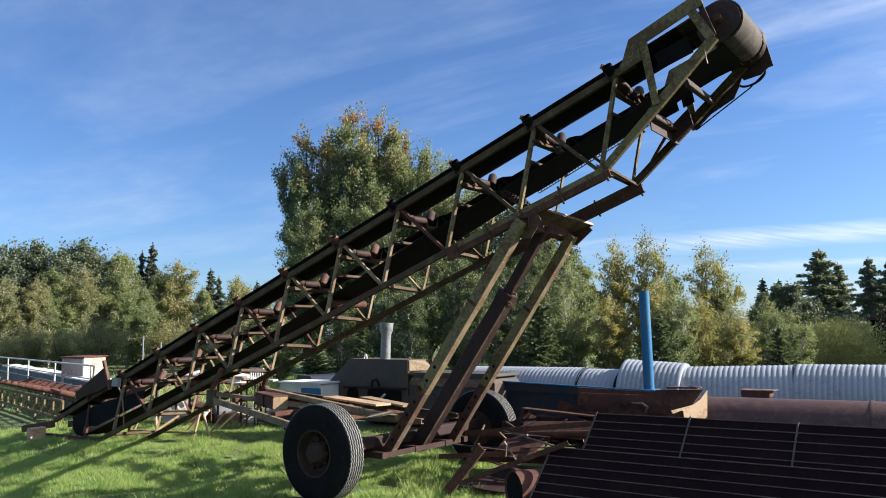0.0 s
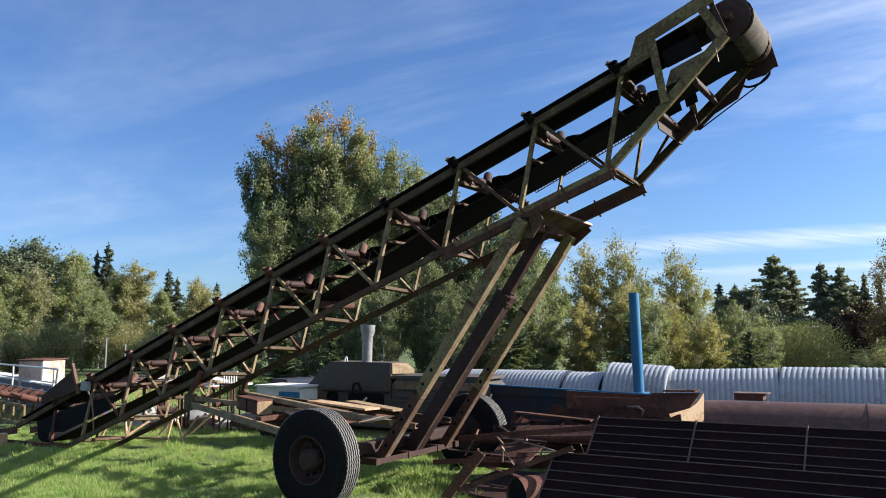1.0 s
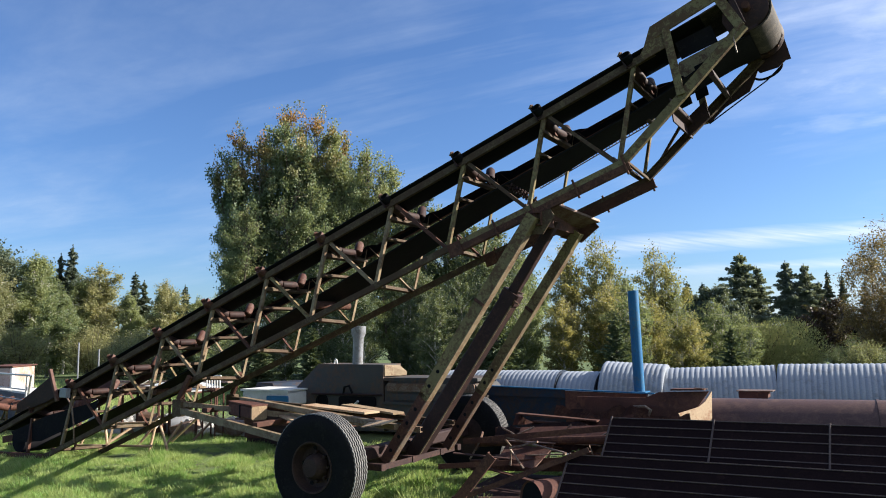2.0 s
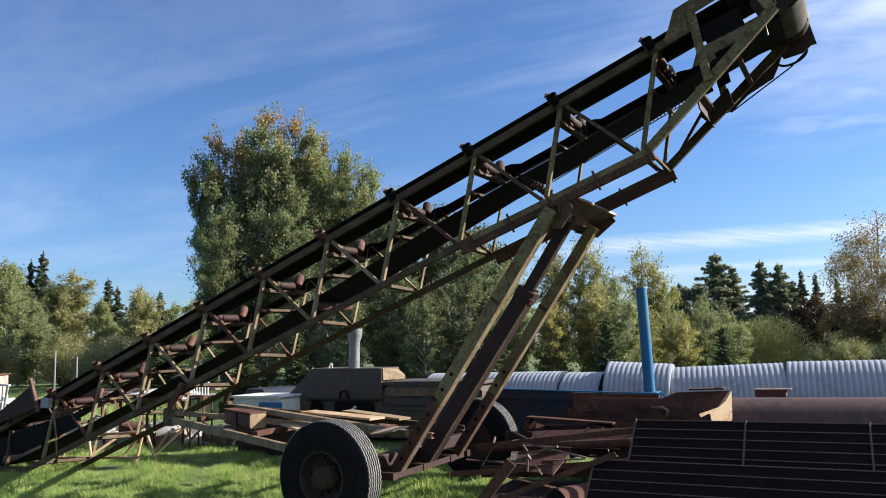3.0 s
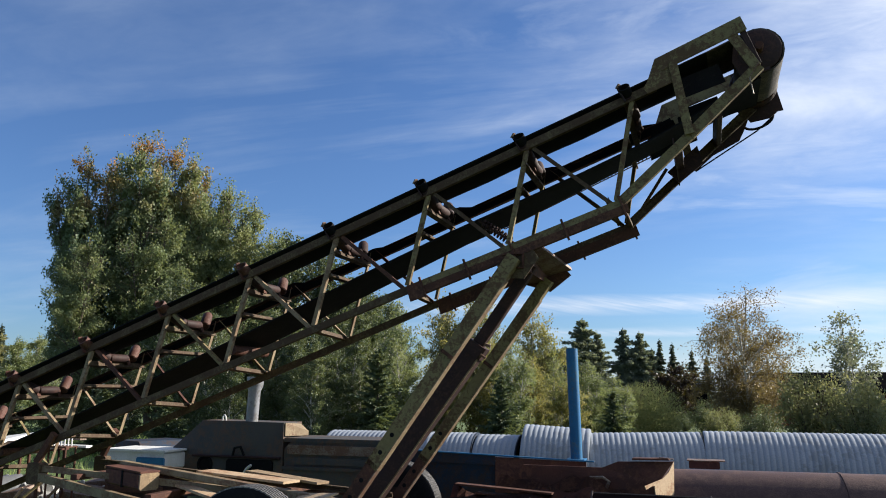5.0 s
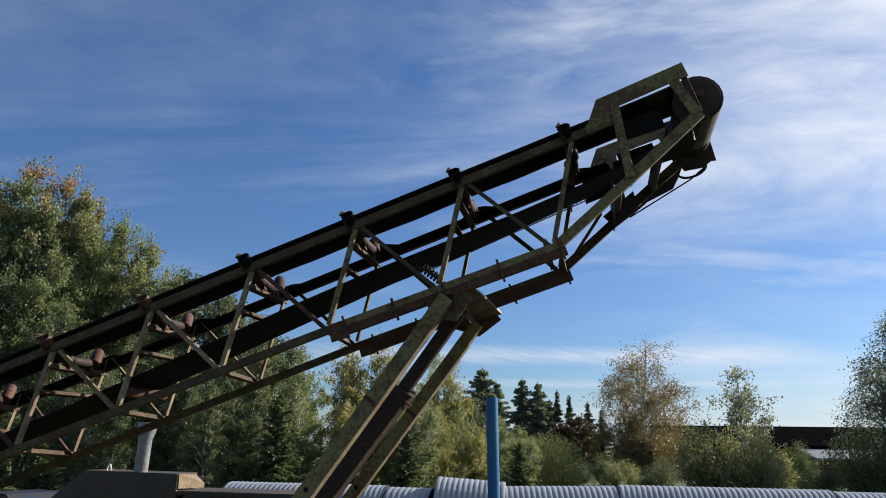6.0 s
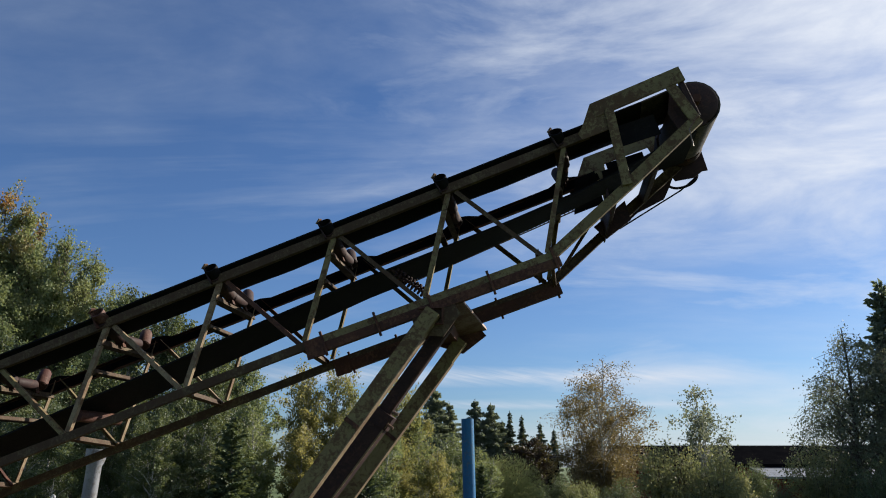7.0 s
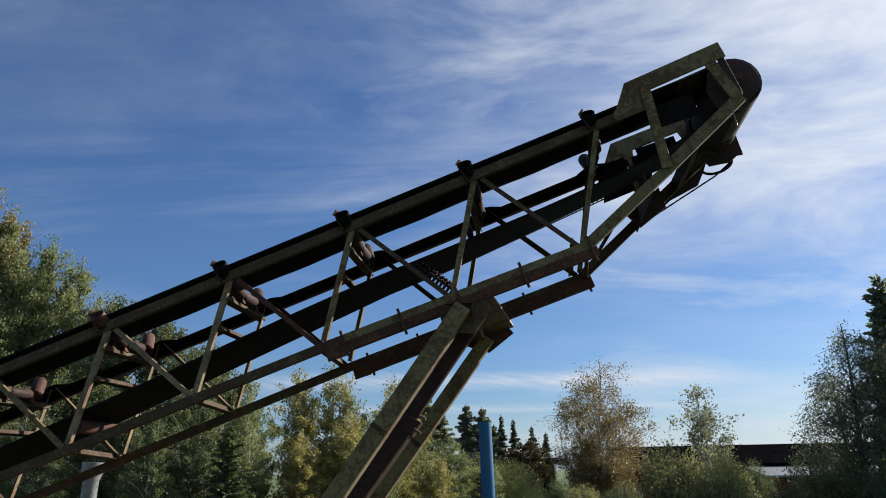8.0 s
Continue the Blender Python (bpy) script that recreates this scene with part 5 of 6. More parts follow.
# forest edge to the west
plant(broadleaf("birch_tree", 13, 22000, 0.0105, L_BIRCH, M_BIRCH, "green birch at the forest edge", 0.1, 0.45, 60, 0.07, 0.35, 0.5, 0.8, 2, 0.1), [(-48.5, 23.5, 8.3, 1.0), (-47.5, 19.2, 6.2, 0.9), (-40.3, 19.6, 4.9, 1.2), (-42.7, 26.9, 5.5, 0.9), (-36.2, 26.9, 4.8, 1.1), (-14.2, 28.6, 5.6, 1.0), (-52, 21, 7.2, 1.0), (-47, 26, 6.6, 1.0), (-44, 23, 5.4, 1.0), (-38, 30, 5.2, 1.0), (-50, 25.3, 8.2, 0.9), (-49, 29, 6.9, 1.1), (-43, 30, 6.0, 1.1), (-46.5, 18, 5.0, 1.2), (-48.5, 14.5, 5.4, 1.1)], 5, "forest edge birches")
plant(broadleaf("autumn_birch", 14, 20000, 0.0105, L_OLIVE, M_BIRCH, "yellowing birch at the forest edge", 0.08, 0.42, 50, 0.065, 0.35, 0.4, 0.9, 1, 0.2), [(-46.4, 16.9, 5.8, 0.9), (-46.9, 20.3, 6.9, 0.85), (-46.3, 14.9, 5.8, 0.95), (-46.1, 27.2, 7.6, 1.15), (-39.6, 27.6, 6.1, 1.0)], 6, "forest edge birches")
PINES = [(-57.2, 19.7, 9.0, 1), (-57.5, 21.4, 9.6, 1), (-55.9, 22.5, 9.1, 1.1), (-56.9, 24.9, 9.9, 1), (-54.5, 25.2, 9.2, 1.1), (-59, 17.5, 9.0, 1), (-60, 23, 9.4, 1), (-53, 27, 8.4, 1.1), (-57, 18.4, 8.2, 1.2), (-56.3, 20.6, 8.4, 1.2), (-55.6, 24.1, 8.6, 1.2), (-56, 16.4, 8.6, 1.1), (-53.5, 23.8, 8.3, 1.2), (-52.5, 29.5, 7.4, 1.1), (-55, 15, 8.0, 1.2)]
plant(broadleaf("pine_tree", 15, 15000, 0.0125, L_DUSK, M_BARK, "dark green round-topped pine in the forest", 0.2, 0.72, 66, 0.06, 0.0, 0.46, 0.55, 2, 0.0), PINES, 7, "forest pines")
SPRUCES = [(-50.5, 27.8, 9.3, 0.8), (-51.3, 27.4, 8.7, 0.7), (-49.6, 32.6, 7.5, 0.9), (-47.6, 31.9, 6.7, 0.9), (-44.2, 32.9, 6.2, 0.9), (-19.1, 85.2, 7.7, 1.2), (-17.5, 85.6, 7.5, 1.2), (-4.7, 90.5, 8.4, 0.8), (-3.2, 90.6, 7.9, 0.8), (-1.0, 90.4, 7.0, 1.0), (0.6, 90.8, 6.2, 1.1)]
rd = random.Random(8)
for i in range(24):
    a = radians(-76 + 62 * (i + rd.random()) / 24)
    d = rd.uniform(66, 80) if a < radians(-30) else rd.uniform(72, 100)
    SPRUCES.append((2 + math.sin(a) * d, -7 + math.cos(a) * d, rd.choice((3.6, 4.2, 4.6, 5.2, 5.6)) * rd.uniform(0.9, 1.05), rd.uniform(0.9, 1.5)))
plant(conifer("spruce_tree", 16, 13000, L_SPRUCE, "dark spruce in the far wood", 0.6, 0.04, 0.3, 40, 0.013, 0.6, 0.8, 0.005), SPRUCES, 9, "far spruces")
plant(conifer("old_fir", 27, 34000, L_FIR, "old ragged grey-green fir above the far wood", 0.9, 0.06, 0.12, 46, 0.0125, 0.75, 0.55, 0.008), [(-13.6, 88.4, 10.9, 1.0), (-12.0, 89.7, 9.3, 0.7), (-8.7, 88.1, 9.6, 0.75), (-6.9, 88.9, 9.2, 0.8), (-5.6, 90.0, 7.2, 0.9)], 21, "old firs")
# young trees close behind the stored pipes
plant(conifer("young_pine", 17, 20000, L_PINE, "young bushy green pine", 0.7, 0.0, -0.5, 22, 0.013, 0.6, 0.55), [(-4.6, 13.3, 2.3, 1.1), (-1.9, 14.9, 1.9, 1.2), (-7.6, 12.1, 3.0, 1.1), (-15.5, 11.1, 1.9, 1.4), (-21.5, 13.3, 2.4, 1.4), (-13.0, 10.6, 2.2, 1.1)], 10, "young pines")
plant(broadleaf("alder_tree", 30, 26000, 0.0095, L_ALDER, M_BIRCH, "dense dark green alder behind the young trees", 0.03, 0.42, 100, 0.06, 0.1, 0.5, 1.0, 3, 0.15), [(-9.4, 13.4, 3.9, 0.8), (-8.2, 12.4, 2.4, 1.1), (-11.4, 10.8, 3.1, 1.0), (-9.0, 11.4, 3.1, 1.0), (-10.8, 14.4, 3.6, 0.9), (-14.5, 14, 3.7, 1.0), (-17.5, 14.5, 3.2, 1.1), (-9.9, 12.3, 2.6, 1.1), (-12.6, 12.4, 3.3, 1.0), (-16.9, 23.5, 9.0, 0.8), (-15.0, 24.2, 7.9, 0.9), (-13.2, 22.6, 6.6, 1.0), (-13.4, 16.4, 4.6, 1.0), (-16, 17, 4.6, 1.0), (-10.4, 17.2, 5.0, 0.9), (-11.9, 15, 4.0, 1.0), (-11.6, 20, 5.6, 1.0), (-19.5, 19.5, 6.5, 1.0)], 24, "alders")
plant(broadleaf("young_birch", 18, 18000, 0.0105, L_BIRCH, M_BIRCH, "slender young green birch", 0.03, 0.34, 70, 0.065, 0.2, 0.56, 1.1, 2, 0.8), [(-8.7, 16.0, 4.7, 0.8), (-4.7, 14.5, 3.4, 0.9), (-4.0, 17.9, 3.0, 1), (-19.2, 13.0, 2.6, 1.3), (-9.9, 18.5, 3.9, 1), (-2.3, 18, 2.4, 1.2), (-8.0, 14.5, 3.4, 0.9), (-3.2, 19, 2.9, 1)], 11, "young birches")
plant(broadleaf("young_autumn_birch", 19, 17000, 0.0105, L_YELLOW, M_BIRCH, "slender young birch with yellow leaves", 0.03, 0.32, 72, 0.065, 0.15, 0.52, 1.2, 2, 0.88), [(-7.7, 17.6, 5.1, 0.75), (-6.7, 18.0, 5.3, 0.75), (-4.9, 18.6, 4.8, 0.85), (-3.2, 16.0, 2.3, 1.2), (-5.6, 16, 3.4, 1.1), (-5.9, 17, 3.7, 1.0), (-4.4, 16.4, 2.9, 1.1), (-6.8, 15, 3.0, 1.1)], 12, "young birches")
# trees and bushes to the north-east
plant(broadleaf("dark_tree", 20, 26000, 0.021, L_DUSK, M_BARK, "dark round-crowned tree in the distance", 0.02, 0.5, 90, 0.1, 0.0, 1.0, 0.6, 3), [(-9.5, 51.6, 5.0, 1), (-10.9, 52.6, 4.5, 0.9)], 13, "dark round trees")
plant(broadleaf("maroon_tree", 21, 8000, 0.026, L_MAROON, M_BARK, "small tree with dark maroon leaves", 0.02, 0.45, 60, 0.1, 0.1, 0.9, 0.8, 2), [(-0.9, 41.5, 3.5, 1.0)], 14)
plant(broadleaf("brown_birch", 22, 30000, 0.0075, L_BROWN, M_BIRCH, "tall birch with sparse brown autumn leaves", 0.12, 0.6, 110, 0.075, 0.5, 0.85, 1.0, 4, 0.55), [(2.0, 27.4, 6.3, 1.0)], 15)
plant(broadleaf("sparse_birch", 23, 5200, 0.0125, L_GREYISH, M_BIRCH, "thin birch with few leaves", 0.25, 0.6, 52, 0.075, 0.3, 0.6, 1.0, 3, 0.2), [(4.7, 20.1, 4.4, 0.95)], 16)
plant(broadleaf("weeping_birch", 24, 30000, 0.0068, L_GREYISH, M_BARK, "large birch with drooping twigs", 0.08, 0.5, 130, 0.085, 0.8, 0.62, 0.9, 3), [(9.6, 20.6, 6.5, 1.1), (12.1, 19.6, 7.6, 1.0)], 17, "weeping birches")
plant(conifer("tall_pine", 28, 9000, L_FEATHER, "tall long-needled pine behind the birches", 0.55, 0.08, -0.7, 44, 0.016, 0.45, 0.6), [(11.3, 21.5, 7.95, 0.75)], 22)
BUSHES = [(-41.9, 14.7, 2.8, 1.2), (-40.4, 15.6, 2.4, 1.3), (-37.6, 16.4, 3.0, 1.2), (-40.6, 12.9, 2.1, 1.2), (-38.2, 21.1, 3.1, 1.2), (-35.1, 22.0, 2.7, 1.2), (-33, 19, 2.4, 1.3), (-30, 18, 2.6, 1.3), (-27, 17, 2.4, 1.3)]
plant(shrub("autumn_bush", 25, 14000, 0.016, L_OLIVE, "bushy grey-green willow with yellowing leaves"), BUSHES, 18, "field bushes")
plant(dome("willow_bush", 29, 30000, 0.013, L_WILLOW, "rounded pale green willow bush"), [(-2.75, 25.5, 2.3, 1.15), (-1.95, 25.8, 1.45, 1.05), (-1.25, 25.6, 0.75, 1.3), (-3.9, 24.0, 1.4, 1.2)], 23, "pale willows")
plant(shrub("green_bush", 26, 14000, 0.015, L_PINE, "dense green leafy bush"), [(-4.4, 22.6, 1.8, 1.3), (2.2, 21.4, 1.5, 1.1), (6.8, 19.7, 1.5, 1.1), (9.4, 18.6, 2.3, 0.9), (8.0, 27.4, 2.2, 0.7), (0.4, 31, 1.6, 1.2), (-0.6, 33, 0.9, 1.5)], 19, "bushes by the barn")
plant(shrub("leafy_bush", 33, 12000, 0.02, L_OLIVE, "yellow-green bush with broad leaves"), [(3.4, 19.3, 2.7, 0.9), (4.7, 18.1, 2.4, 0.9), (1.0, 23.5, 1.35, 1.1), (8.2, 20.0, 2.6, 0.8), (5.6, 20.6, 1.9, 1.0)], 25, "leafy bushes")
plant(shrub("brown_bush", 34, 14000, 0.014, L_BROWN, "rusty brown autumn bush under the birch"), [(1.5, 26.8, 2.9, 0.9), (2.5, 27.1, 2.7, 0.9)], 26, "brown bushes")

# ---------------------------------------------------------------- barn to the north-east
barn = thing("barn", (14, 44, 0), "long falu-red barn with a black felt roof", "barn")
part("wall", bar((2.9, 42.1, 1.0), (2.9, 48.1, 1.0), 0.2, 2.2), M_BARN, barn)
part("wall", bar((2.9, 42.1, 1.0), (32, 40, 1.0), 0.2, 2.0), M_BARN, barn)
part("wall", bar((2.9, 48.1, 1.0), (32, 46, 1.0), 0.2, 2.0), M_BARN, barn)
part("gable", plate([(2.9, 42.1, 2.0), (2.9, 45.1, 2.9), (2.9, 48.1, 2.0)], 0.2), M_BARN, barn)
part("roof", plate([(2.2, 41.4, 1.9), (32, 39.3, 1.9), (32, 43, 3.0), (2.2, 45.1, 3.0)], 0.18), M_ROOF, barn)
part("roof", plate([(2.2, 48.8, 1.9), (32, 46.7, 1.9), (32, 43, 3.0), (2.2, 45.1, 3.0)], 0.18), M_ROOF, barn)
part("barge_board", bar((2.15, 41.3, 1.95), (2.15, 45.1, 3.06), 0.06, 0.25), M_WHITE, barn)
shed = thing("lean_to", (20, 38, 0), "pale grey roofed lean-to before the barn", "shed")
part("roof", plate([(11, 37, 1.3), (32, 35.4, 1.3), (32, 39.2, 1.75), (11, 40.8, 1.75)], 0.1), M_GREY, shed)
part("wall", bar((11.3, 37.6, 0.62), (32, 36, 0.62), 0.15, 1.24), M_BARN, shed)
dark = thing("dark_shed", (-2.5, 44, 0), "low dark shed behind the bushes", "shed")
part("wall", bar((-3.4, 46, 1.1), (0.5, 46, 1.1), 3.0, 2.2), M_ROOF, dark)
part("roof", plate([(-3.6, 44.2, 2.2), (0.8, 44.2, 2.2), (0.8, 46, 2.5), (-3.6, 46, 2.5)], 0.1), M_ROOF, dark)

# ---------------------------------------------------------------- beyond the tail, to the west
second = thing("roller_conveyor", (-15, 1.5, 0), "olive-yellow conveyor frame with red-brown rollers, dismantled", "conveyor")
A, B = Vector((-12.1, 0.85, 0.53)), Vector((-19.0, 2.6, 0.53))
across = Vector((0.3, 0.95, 0))
for o in (Vector(), across * 0.8):
    part("top_rail", bar(A + o, B + o, 0.05, 0.06), M_LEG, second)
    part("bottom_rail", bar(A + o - Vector((0, 0, 0.34)), B + o - Vector((0, 0, 0.34)), 0.05, 0.06), M_LEG, second)
    for i in range(10):
        u = A.lerp(B, i / 9.5) + o
        v = A.lerp(B, (i + 0.5) / 9.5) + o
        part("web_post", bar(u, u - Vector((0, 0, 0.34)), 0.04, 0.04), M_LEG, second)
        part("web_diagonal", bar(u, v - Vector((0, 0, 0.34)), 0.035, 0.035), M_LEG, second)
for i in range(9):
    c = A.lerp(B, (i + 0.3) / 9) + Vector((0, 0, 0.09))
    part("roller", tube(c + Vector((0, 0, 0.08)), c + across * 0.25 + Vector((0.03, 0, 0.0)), 0.062, n=14), M_TROUGH, second, smooth=True)
    part("roller", tube(c + across * 0.3, c + across * 0.52, 0.05, n=14), M_RUST, second, smooth=True)
    part("roller", tube(c + across * 0.56, c + across * 0.8 + Vector((0.03, 0, 0.08)), 0.062, n=14), M_TROUGH, second, smooth=True)
for i in range(4):
    c = A.lerp(B, (i + 0.3) / 4)
    for o in (Vector(), across * 0.8):
        part("leg", bar(c + o - Vector((0, 0, 0.34)), c + o - Vector((0, 0, 0.54)), 0.05, 0.05), M_LEG, second)

tank = thing("railed_trailer", (-17, 4.6, 0), "long dark grey trailer deck with a white tube railing", "trailer")
part("deck", plate([(-13.2, 2.85, 0.12), (-30, 8.2, 0.12), (-30, 8.2, 0.72), (-13.2, 2.85, 0.72)], 0.9), M_SLATE, tank)
for i in range(14):
    c, d = Vector((-13.2, 2.4, 0.74)).lerp(Vector((-30, 7.75, 0.74)), i / 14), Vector((-1.15, 0.36, 0))
    part("deck_cover", plate([c, c + d, c + d + Vector((0.2, 0.5, 0.01 + 0.02 * (i % 3))), c + Vector((0.2, 0.5, 0.02 * (i % 2)))], 0.03 + 0.02 * (i % 2)), M_WHITE, tank)
for z in (1.2,):
    part("hand_rail", tube((-12.0, 1.45, z), (-30, 6.8, z), 0.021, n=8), M_WHITE, tank)
for z in (0.78, 0.98):
    part("guard_cable", tube((-12.3, 1.5, z - 0.05), (-30, 6.8, z), 0.012, n=6), M_GREY, tank)
for i in range(6):
    c = Vector((-12.0, 1.45, 1.2)).lerp(Vector((-30, 6.8, 1.2)), (0.1 + i) / 5.2)
    part("rail_post", tube(c + Vector((-0.3, 0.15, -0.72)), c, 0.02, n=8), M_WHITE, tank)
part("end_stay", tube((-12.05, 1.45, 1.2), (-12.9, 1.9, 0.62), 0.022, n=8), M_WHITE, tank)
for i in range(4):
    c = Vector((-13.5, 2.9, 0.18)).lerp(Vector((-28, 7.5, 0.18)), i / 3)
    part("skid", bar(c, c + Vector((-0.6, 0.2, 0)), 0.3, 0.36), M_RUST, tank)
hut = thing("faded_hut", (-18.0, 4.3, 0), "small faded pink plank hut with a rusty roof edge", "hut")
part("wall", plate([(-16.7, 3.82, 0.62), (-18.0, 5.17, 0.62), (-19.1, 5.16, 0.62), (-17.84, 3.81, 0.62)], 1.24), M_LILAC, hut)
part("roof", plate([(-16.62, 3.76, 1.27), (-18.0, 5.25, 1.27), (-19.2, 5.22, 1.27), (-17.9, 3.75, 1.27)], 0.03), M_TROUGH, hut)
part("corner_board", bar((-16.69, 3.81, 0.0), (-16.69, 3.81, 1.24), 0.08, 0.08), M_WHITE, hut)

# clutter beyond the conveyor's tail
pile = random.Random(21)
KINDS = ((M_WHITE, "white_sheet", "dirty white plastic sheet in a scrap pile"), (M_ROLLER, "rusty_sheet", "reddish rusty steel sheet in a scrap pile"), (M_STEEL, "steel_sheet", "brownish bare steel sheet in a scrap pile"), (M_GREY, "grey_sheet", "grey metal sheet in a scrap pile"))
for i in range(12):
    mtl, nm, lb = KINDS[(1, 2, 2, 3, 1, 2, 2)[i % 7]]
    x, y, z = pile.uniform(-12.6, -9.0), pile.uniform(2.4, 3.9), pile.uniform(0.06, 0.26)
    w, d, tilt = pile.uniform(0.25, 0.7), pile.uniform(0.2, 0.55), pile.uniform(-0.25, 0.25)
    t = max(pile.uniform(0.03, 0.22), 1.6 * (z - 0.12))
    bm = plate([(x, y, z), (x + w, y + 0.1, z + tilt * w), (x + w - 0.05, y + d, z + tilt * w + 0.1), (x - 0.05, y + d, z + 0.06)], t)
    alone(nm, bm, mtl, lb, "scrap", "scrap pile")
for i, (x, y, w, h, mtl, nm, lb) in enumerate((
        (-8.1, 3.5, 0.8, 0.98, M_NAVY, "blue_box", "dark blue covered box behind scrap"),
        )):
    bm = bar((x, y, h / 2), (x + 0.3, y + w, h / 2), w, h)
    alone(nm, bm, mtl, lb, "box")
for x, y, h in ((-11.55, 2.75, 0.78), (-10.45, 2.8, 0.9), (-9.65, 2.9, 0.84)):
    table = thing("work_stand", (x, y, 0), "rusty steel stand among scrap", "stand", "rusty stands")
    part("top", box_between(x - 0.4, x + 0.4, y, y + 0.6, h - 0.03, h), M_TROUGH, table)
    for u in (x - 0.36, x + 0.36):
        for v in (y + 0.05, y + 0.55):
            part("leg", bar((u, v, 0.0), (u, v, h - 0.03), 0.04, 0.04), M_RUST, table)
for pts in ([(-11.95, 2.7, 0.76), (-11.3, 2.75, 0.83), (-10.95, 3.2, 1.04), (-11.5, 3.5, 0.92)], [(-10.85, 2.8, 0.88), (-10.0, 2.8, 0.94), (-9.85, 3.5, 1.06), (-10.6, 3.6, 0.98)], [(-9.9, 2.9, 0.86), (-9.3, 2.9, 0.8), (-9.25, 3.4, 0.92), (-9.8, 3.4, 0.98)]):
    alone("white_sheet", plate(pts, 0.05), M_WHITE, "crumpled dirty white sheet over scrap", "sheet", "scrap pile")
for k in range(8):
    u, v = -12.9 + 0.35 * (k % 3), 2.45 + 0.16 * k
    z = (0.86, 0.87, 0.9, 0.93)[k % 4] + 0.03 * (k // 4)
    alone("timber_board", bar((u, v, z), (u + 3.3 + 0.3 * (k % 2), v + pile.uniform(-0.12, 0.12), z + pile.uniform(-0.02, 0.04)), 0.13, 0.035), (M_WOOD, M_WHITE, M_PALE, M_STEEL)[k % 4], "long weathered board lying over the stands", "board", "stored boards")
def tarpaulin(x, y, w, d, h, seed):
    """A sheet dropped in folds over whatever lies below it."""
    bm = bmesh.new()
    n, rows = 16, []
    for i in range(n + 1):
        row = []
        for j in range(n + 1):
            u, v = i / n - 0.5, j / n - 0.5
            edge = max(0.0, 1 - (2 * abs(u)) ** 3) * max(0.0, 1 - (2 * abs(v)) ** 3)
            fold = noise.noise(Vector((u * 4 + seed, v * 5, seed))) + 0.5 * noise.noise(Vector((u * 11, v * 12 + seed, 0)))
            row.append(bm.verts.new((x + u * w + 0.05 * fold, y + v * d + 0.04 * fold, 0.012 + max(0.0, h * edge * (0.75 + 0.6 * fold)))))
        rows.append(row)
    for a, b in zip(rows, rows[1:]):
        for j in range(n):
            bm.faces.new((a[j], b[j], b[j + 1], a[j + 1]))
    bmesh.ops.solidify(bm, geom=bm.faces[:], thickness=0.008)
    return bm


for x, y, w, d, h, k in ((-10.3, 3.5, 1.7, 0.8, 0.42, 3.1), (-11.9, 3.2, 1.5, 0.9, 0.5, 7.7), (-9.0, 3.7, 1.2, 0.6, 0.3, 5.2)):
    alone("tarpaulin", tarpaulin(x, y, w, d, h, k), M_WHITE, "crumpled dirty white tarpaulin over scrap on the grass", "tarpaulin", "white tarpaulins")
tub = thing("plastic_tub", (-10.2, 3.5, 0), "pale blue-grey plastic tub lying on the grass", "tub")
part("body", turned((-10.2, 3.0, 0.2), (-10.0, 3.6, 0.22), [(0.02, 0.01), (0.0, 0.16), (0.1, 0.2), (0.4, 0.21), (0.42, 0.19), (0.1, 0.16)], n=20), M_GREY, tub, smooth=True)
for k in range(9):
    u, v = pile.uniform(-11.8, -8.6), pile.uniform(0.9, 2.6)
    alone("thin_stick", tube((u, v, 0.02), (u + pile.uniform(-0.3, 0.5), v + pile.uniform(0.1, 0.5), pile.uniform(0.35, 0.7)), 0.022, n=7), (M_PEEL, M_LEG, M_STEEL)[k % 3], "thin pale tube leaning in the scrap pile", "tube", "scrap pile")
trestle = thing("tube_trestle", (-8.6, 1.2, 0), "pale thin tube trestle standing on the grass", "trestle")
part("top_tube", tube((-9.9, 0.95, 0.42), (-8.1, 1.3, 0.5), 0.02, n=8), M_PEEL, trestle)
for x, y, dx in ((-9.6, 1.0, -0.2), (-9.3, 1.05, 0.25), (-8.3, 1.25, -0.05), (-8.2, 1.25, 0.35)):
    part("leg", tube((x, y, 0.46), (x + dx, y - 0.1, -0.02), 0.022, n=8), M_PEEL, trestle)
part("side_tube", tube((-9.7, 0.8, 0.12), (-8.2, 1.1, 0.14), 0.02, n=8), M_PEEL, trestle)
fence = thing("white_rack", (-8.9, 3.0, 0), "small white wire rack", "rack")
for k in range(6):
    part("wire", tube((-9.07 + 0.068 * k, 3.0, 0.9), (-9.07 + 0.068 * k, 3.0, 1.13), 0.012, n=6), M_WHITE, fence)
part("rail", tube((-9.1, 3.0, 1.13), (-8.7, 3.0, 1.13), 0.015, n=6), M_WHITE, fence)
for x in (-9.06, -8.74):
    for y in (2.9, 3.1):
        part("leg", bar((x, y, 0.0), (x, y, 0.9), 0.025, 0.025), M_RUST, fence)
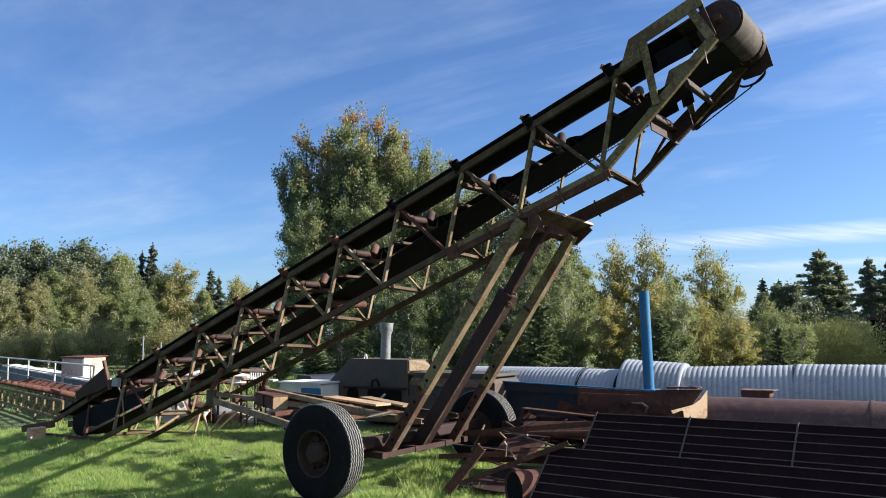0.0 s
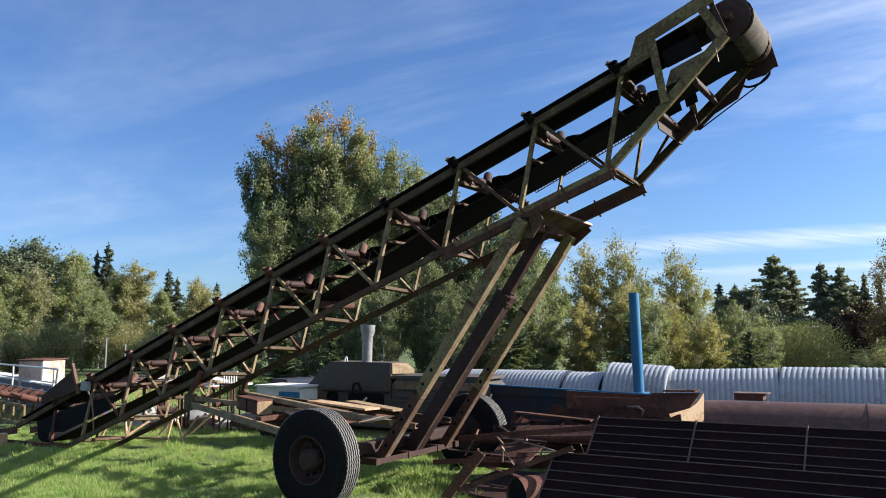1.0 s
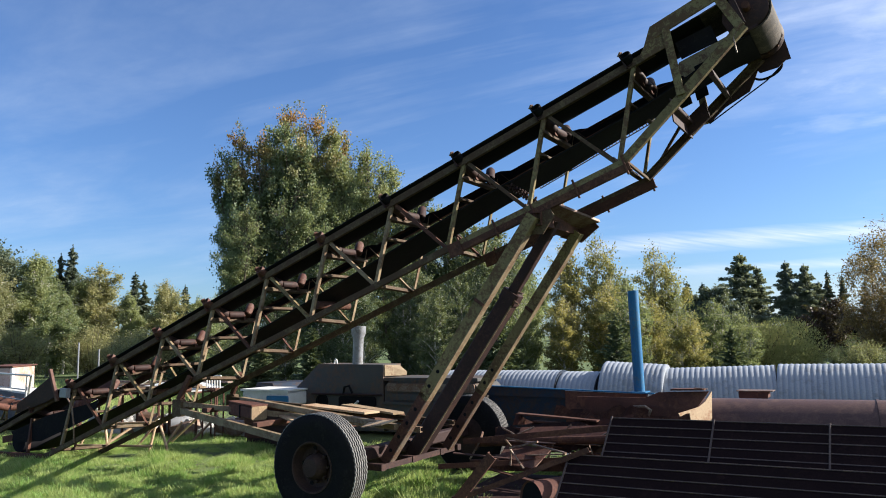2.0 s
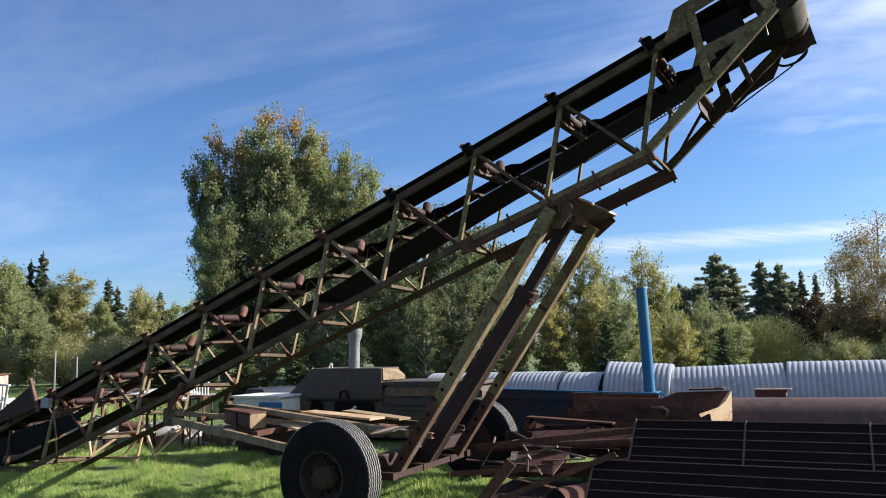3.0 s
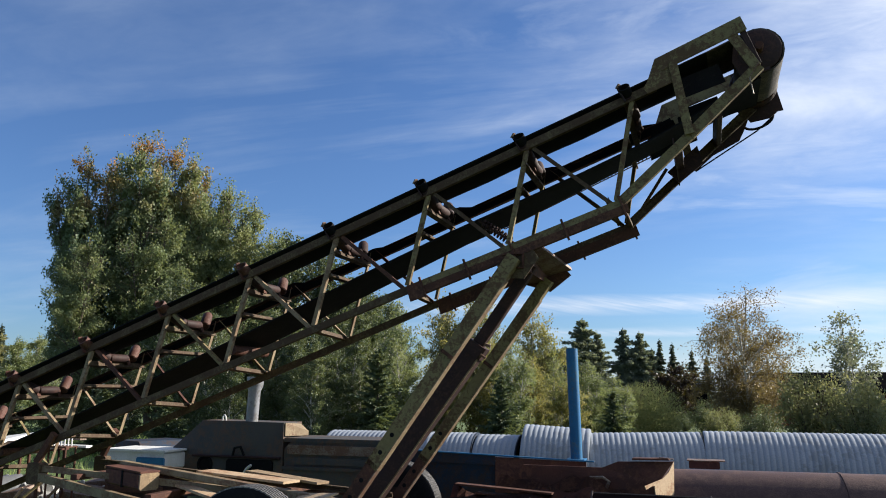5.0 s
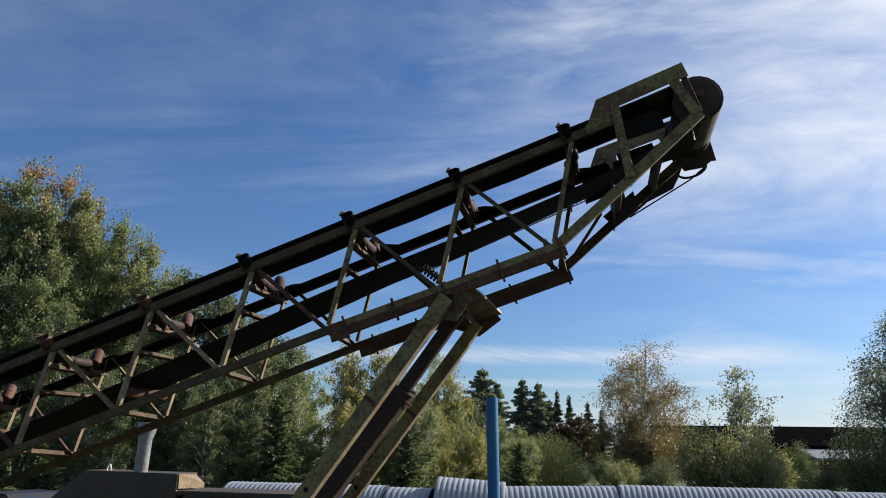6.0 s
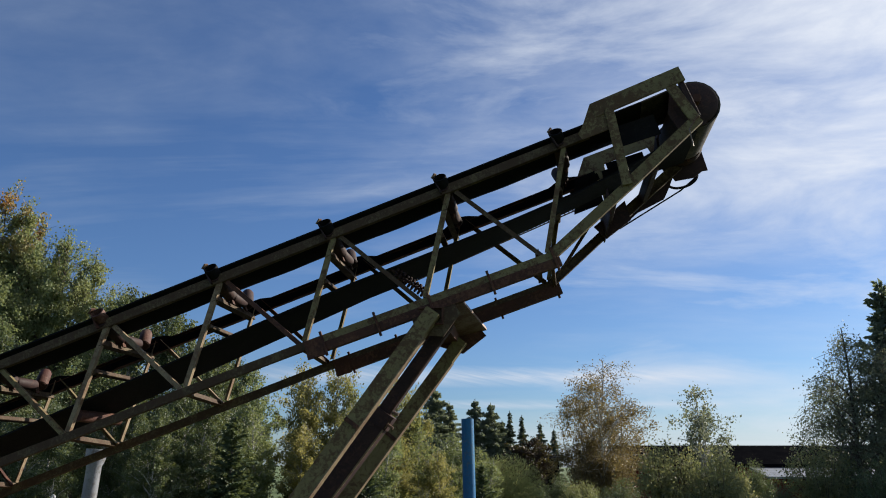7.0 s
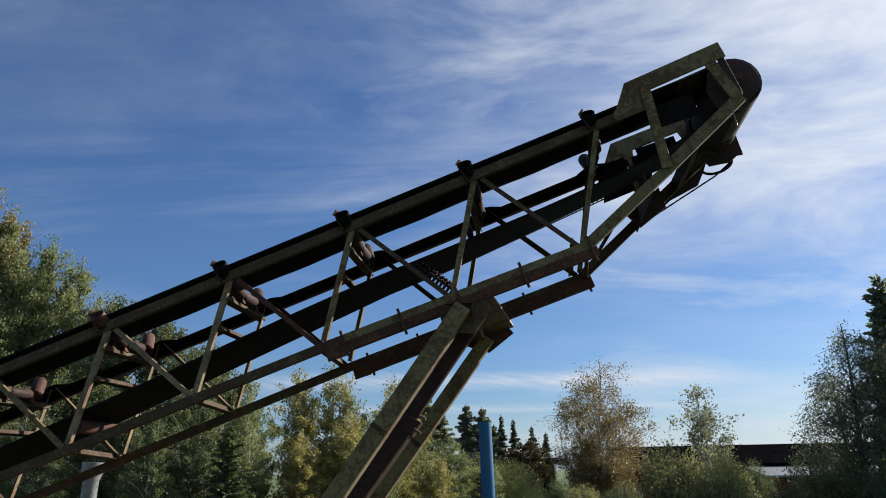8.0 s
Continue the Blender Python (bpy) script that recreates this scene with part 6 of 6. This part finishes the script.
part("shelf", bar((-9.08, 3.0, 0.9), (-8.72, 3.0, 0.9), 0.24, 0.02), M_RUST, fence)
for x, y, h in ((-15.6, 4.8, 1.82), (-14.8, 4.8, 1.65)):
    alone("pale_pole", tube((x, y, 0), (x + 0.03, y, h), 0.018, n=8), M_GREY, "thin pale pole standing in the yard", "pole", "pale poles", smooth=True)

# ---------------------------------------------------------------- grass
def grass(name, count, x0, x1, y0, y1, low, high, seed, soft=0.5, tuft=9):
    """Blades in tufts: every tuft has a height of its own and its blades lean outwards."""
    rng = np.random.default_rng(seed)
    many = count // tuft
    x, y = rng.uniform(x0, x1, many), rng.uniform(y0, y1, many)
    x, y = x + rng.normal(size=many) * soft, y + rng.normal(size=many) * soft
    lush = np.array([noise.noise(Vector((a * 1.1, b * 1.1, seed))) + 1.5 * noise.noise(Vector((a * 3.6, b * 3.6, 0.7))) for a, b in zip(x, y)])
    tall = rng.uniform(low, high, many) * np.clip(1 + 1.0 * lush, 0.15, 2.6)
    n = many * tuft
    off = rng.normal(size=(n, 2)) * 0.022
    h = tall.repeat(tuft) * rng.uniform(0.55, 1.25, n)
    base = np.stack([x.repeat(tuft) + off[:, 0], y.repeat(tuft) + off[:, 1], np.full(n, -0.03)], axis=1)
    a = rng.uniform(0, 2 * np.pi, n)
    w = np.stack([np.cos(a), np.sin(a), np.zeros(n)], axis=1) * (0.003 + 0.045 * h[:, None])
    out = np.concatenate([off * 14 + rng.normal(size=(n, 2)) * 0.35, np.ones((n, 1))], axis=1)
    tip = base + out * (h[:, None] + 0.03)
    verts = np.stack([base - w, base + w, tip], axis=1).reshape(-1, 3)
    ob = new(name, mesh_of(name, verts, np.arange(n * 3).reshape(-1, 3), L_GRASS))
    return tagged(ob, "uneven sunlit green grass", "grass", kind="stuff")


grass("grass", 640000, -12.6, 0.4, -3.6, 2.6, 0.025, 0.07, 31)
grass("yard_grass", 150000, -16.0, 8.0, -13.0, -4.0, 0.02, 0.06, 34, 1.2)
grass("field_grass", 50000, -32.0, -15.0, 4.5, 16.0, 0.08, 0.18, 33, 2.0, 4)
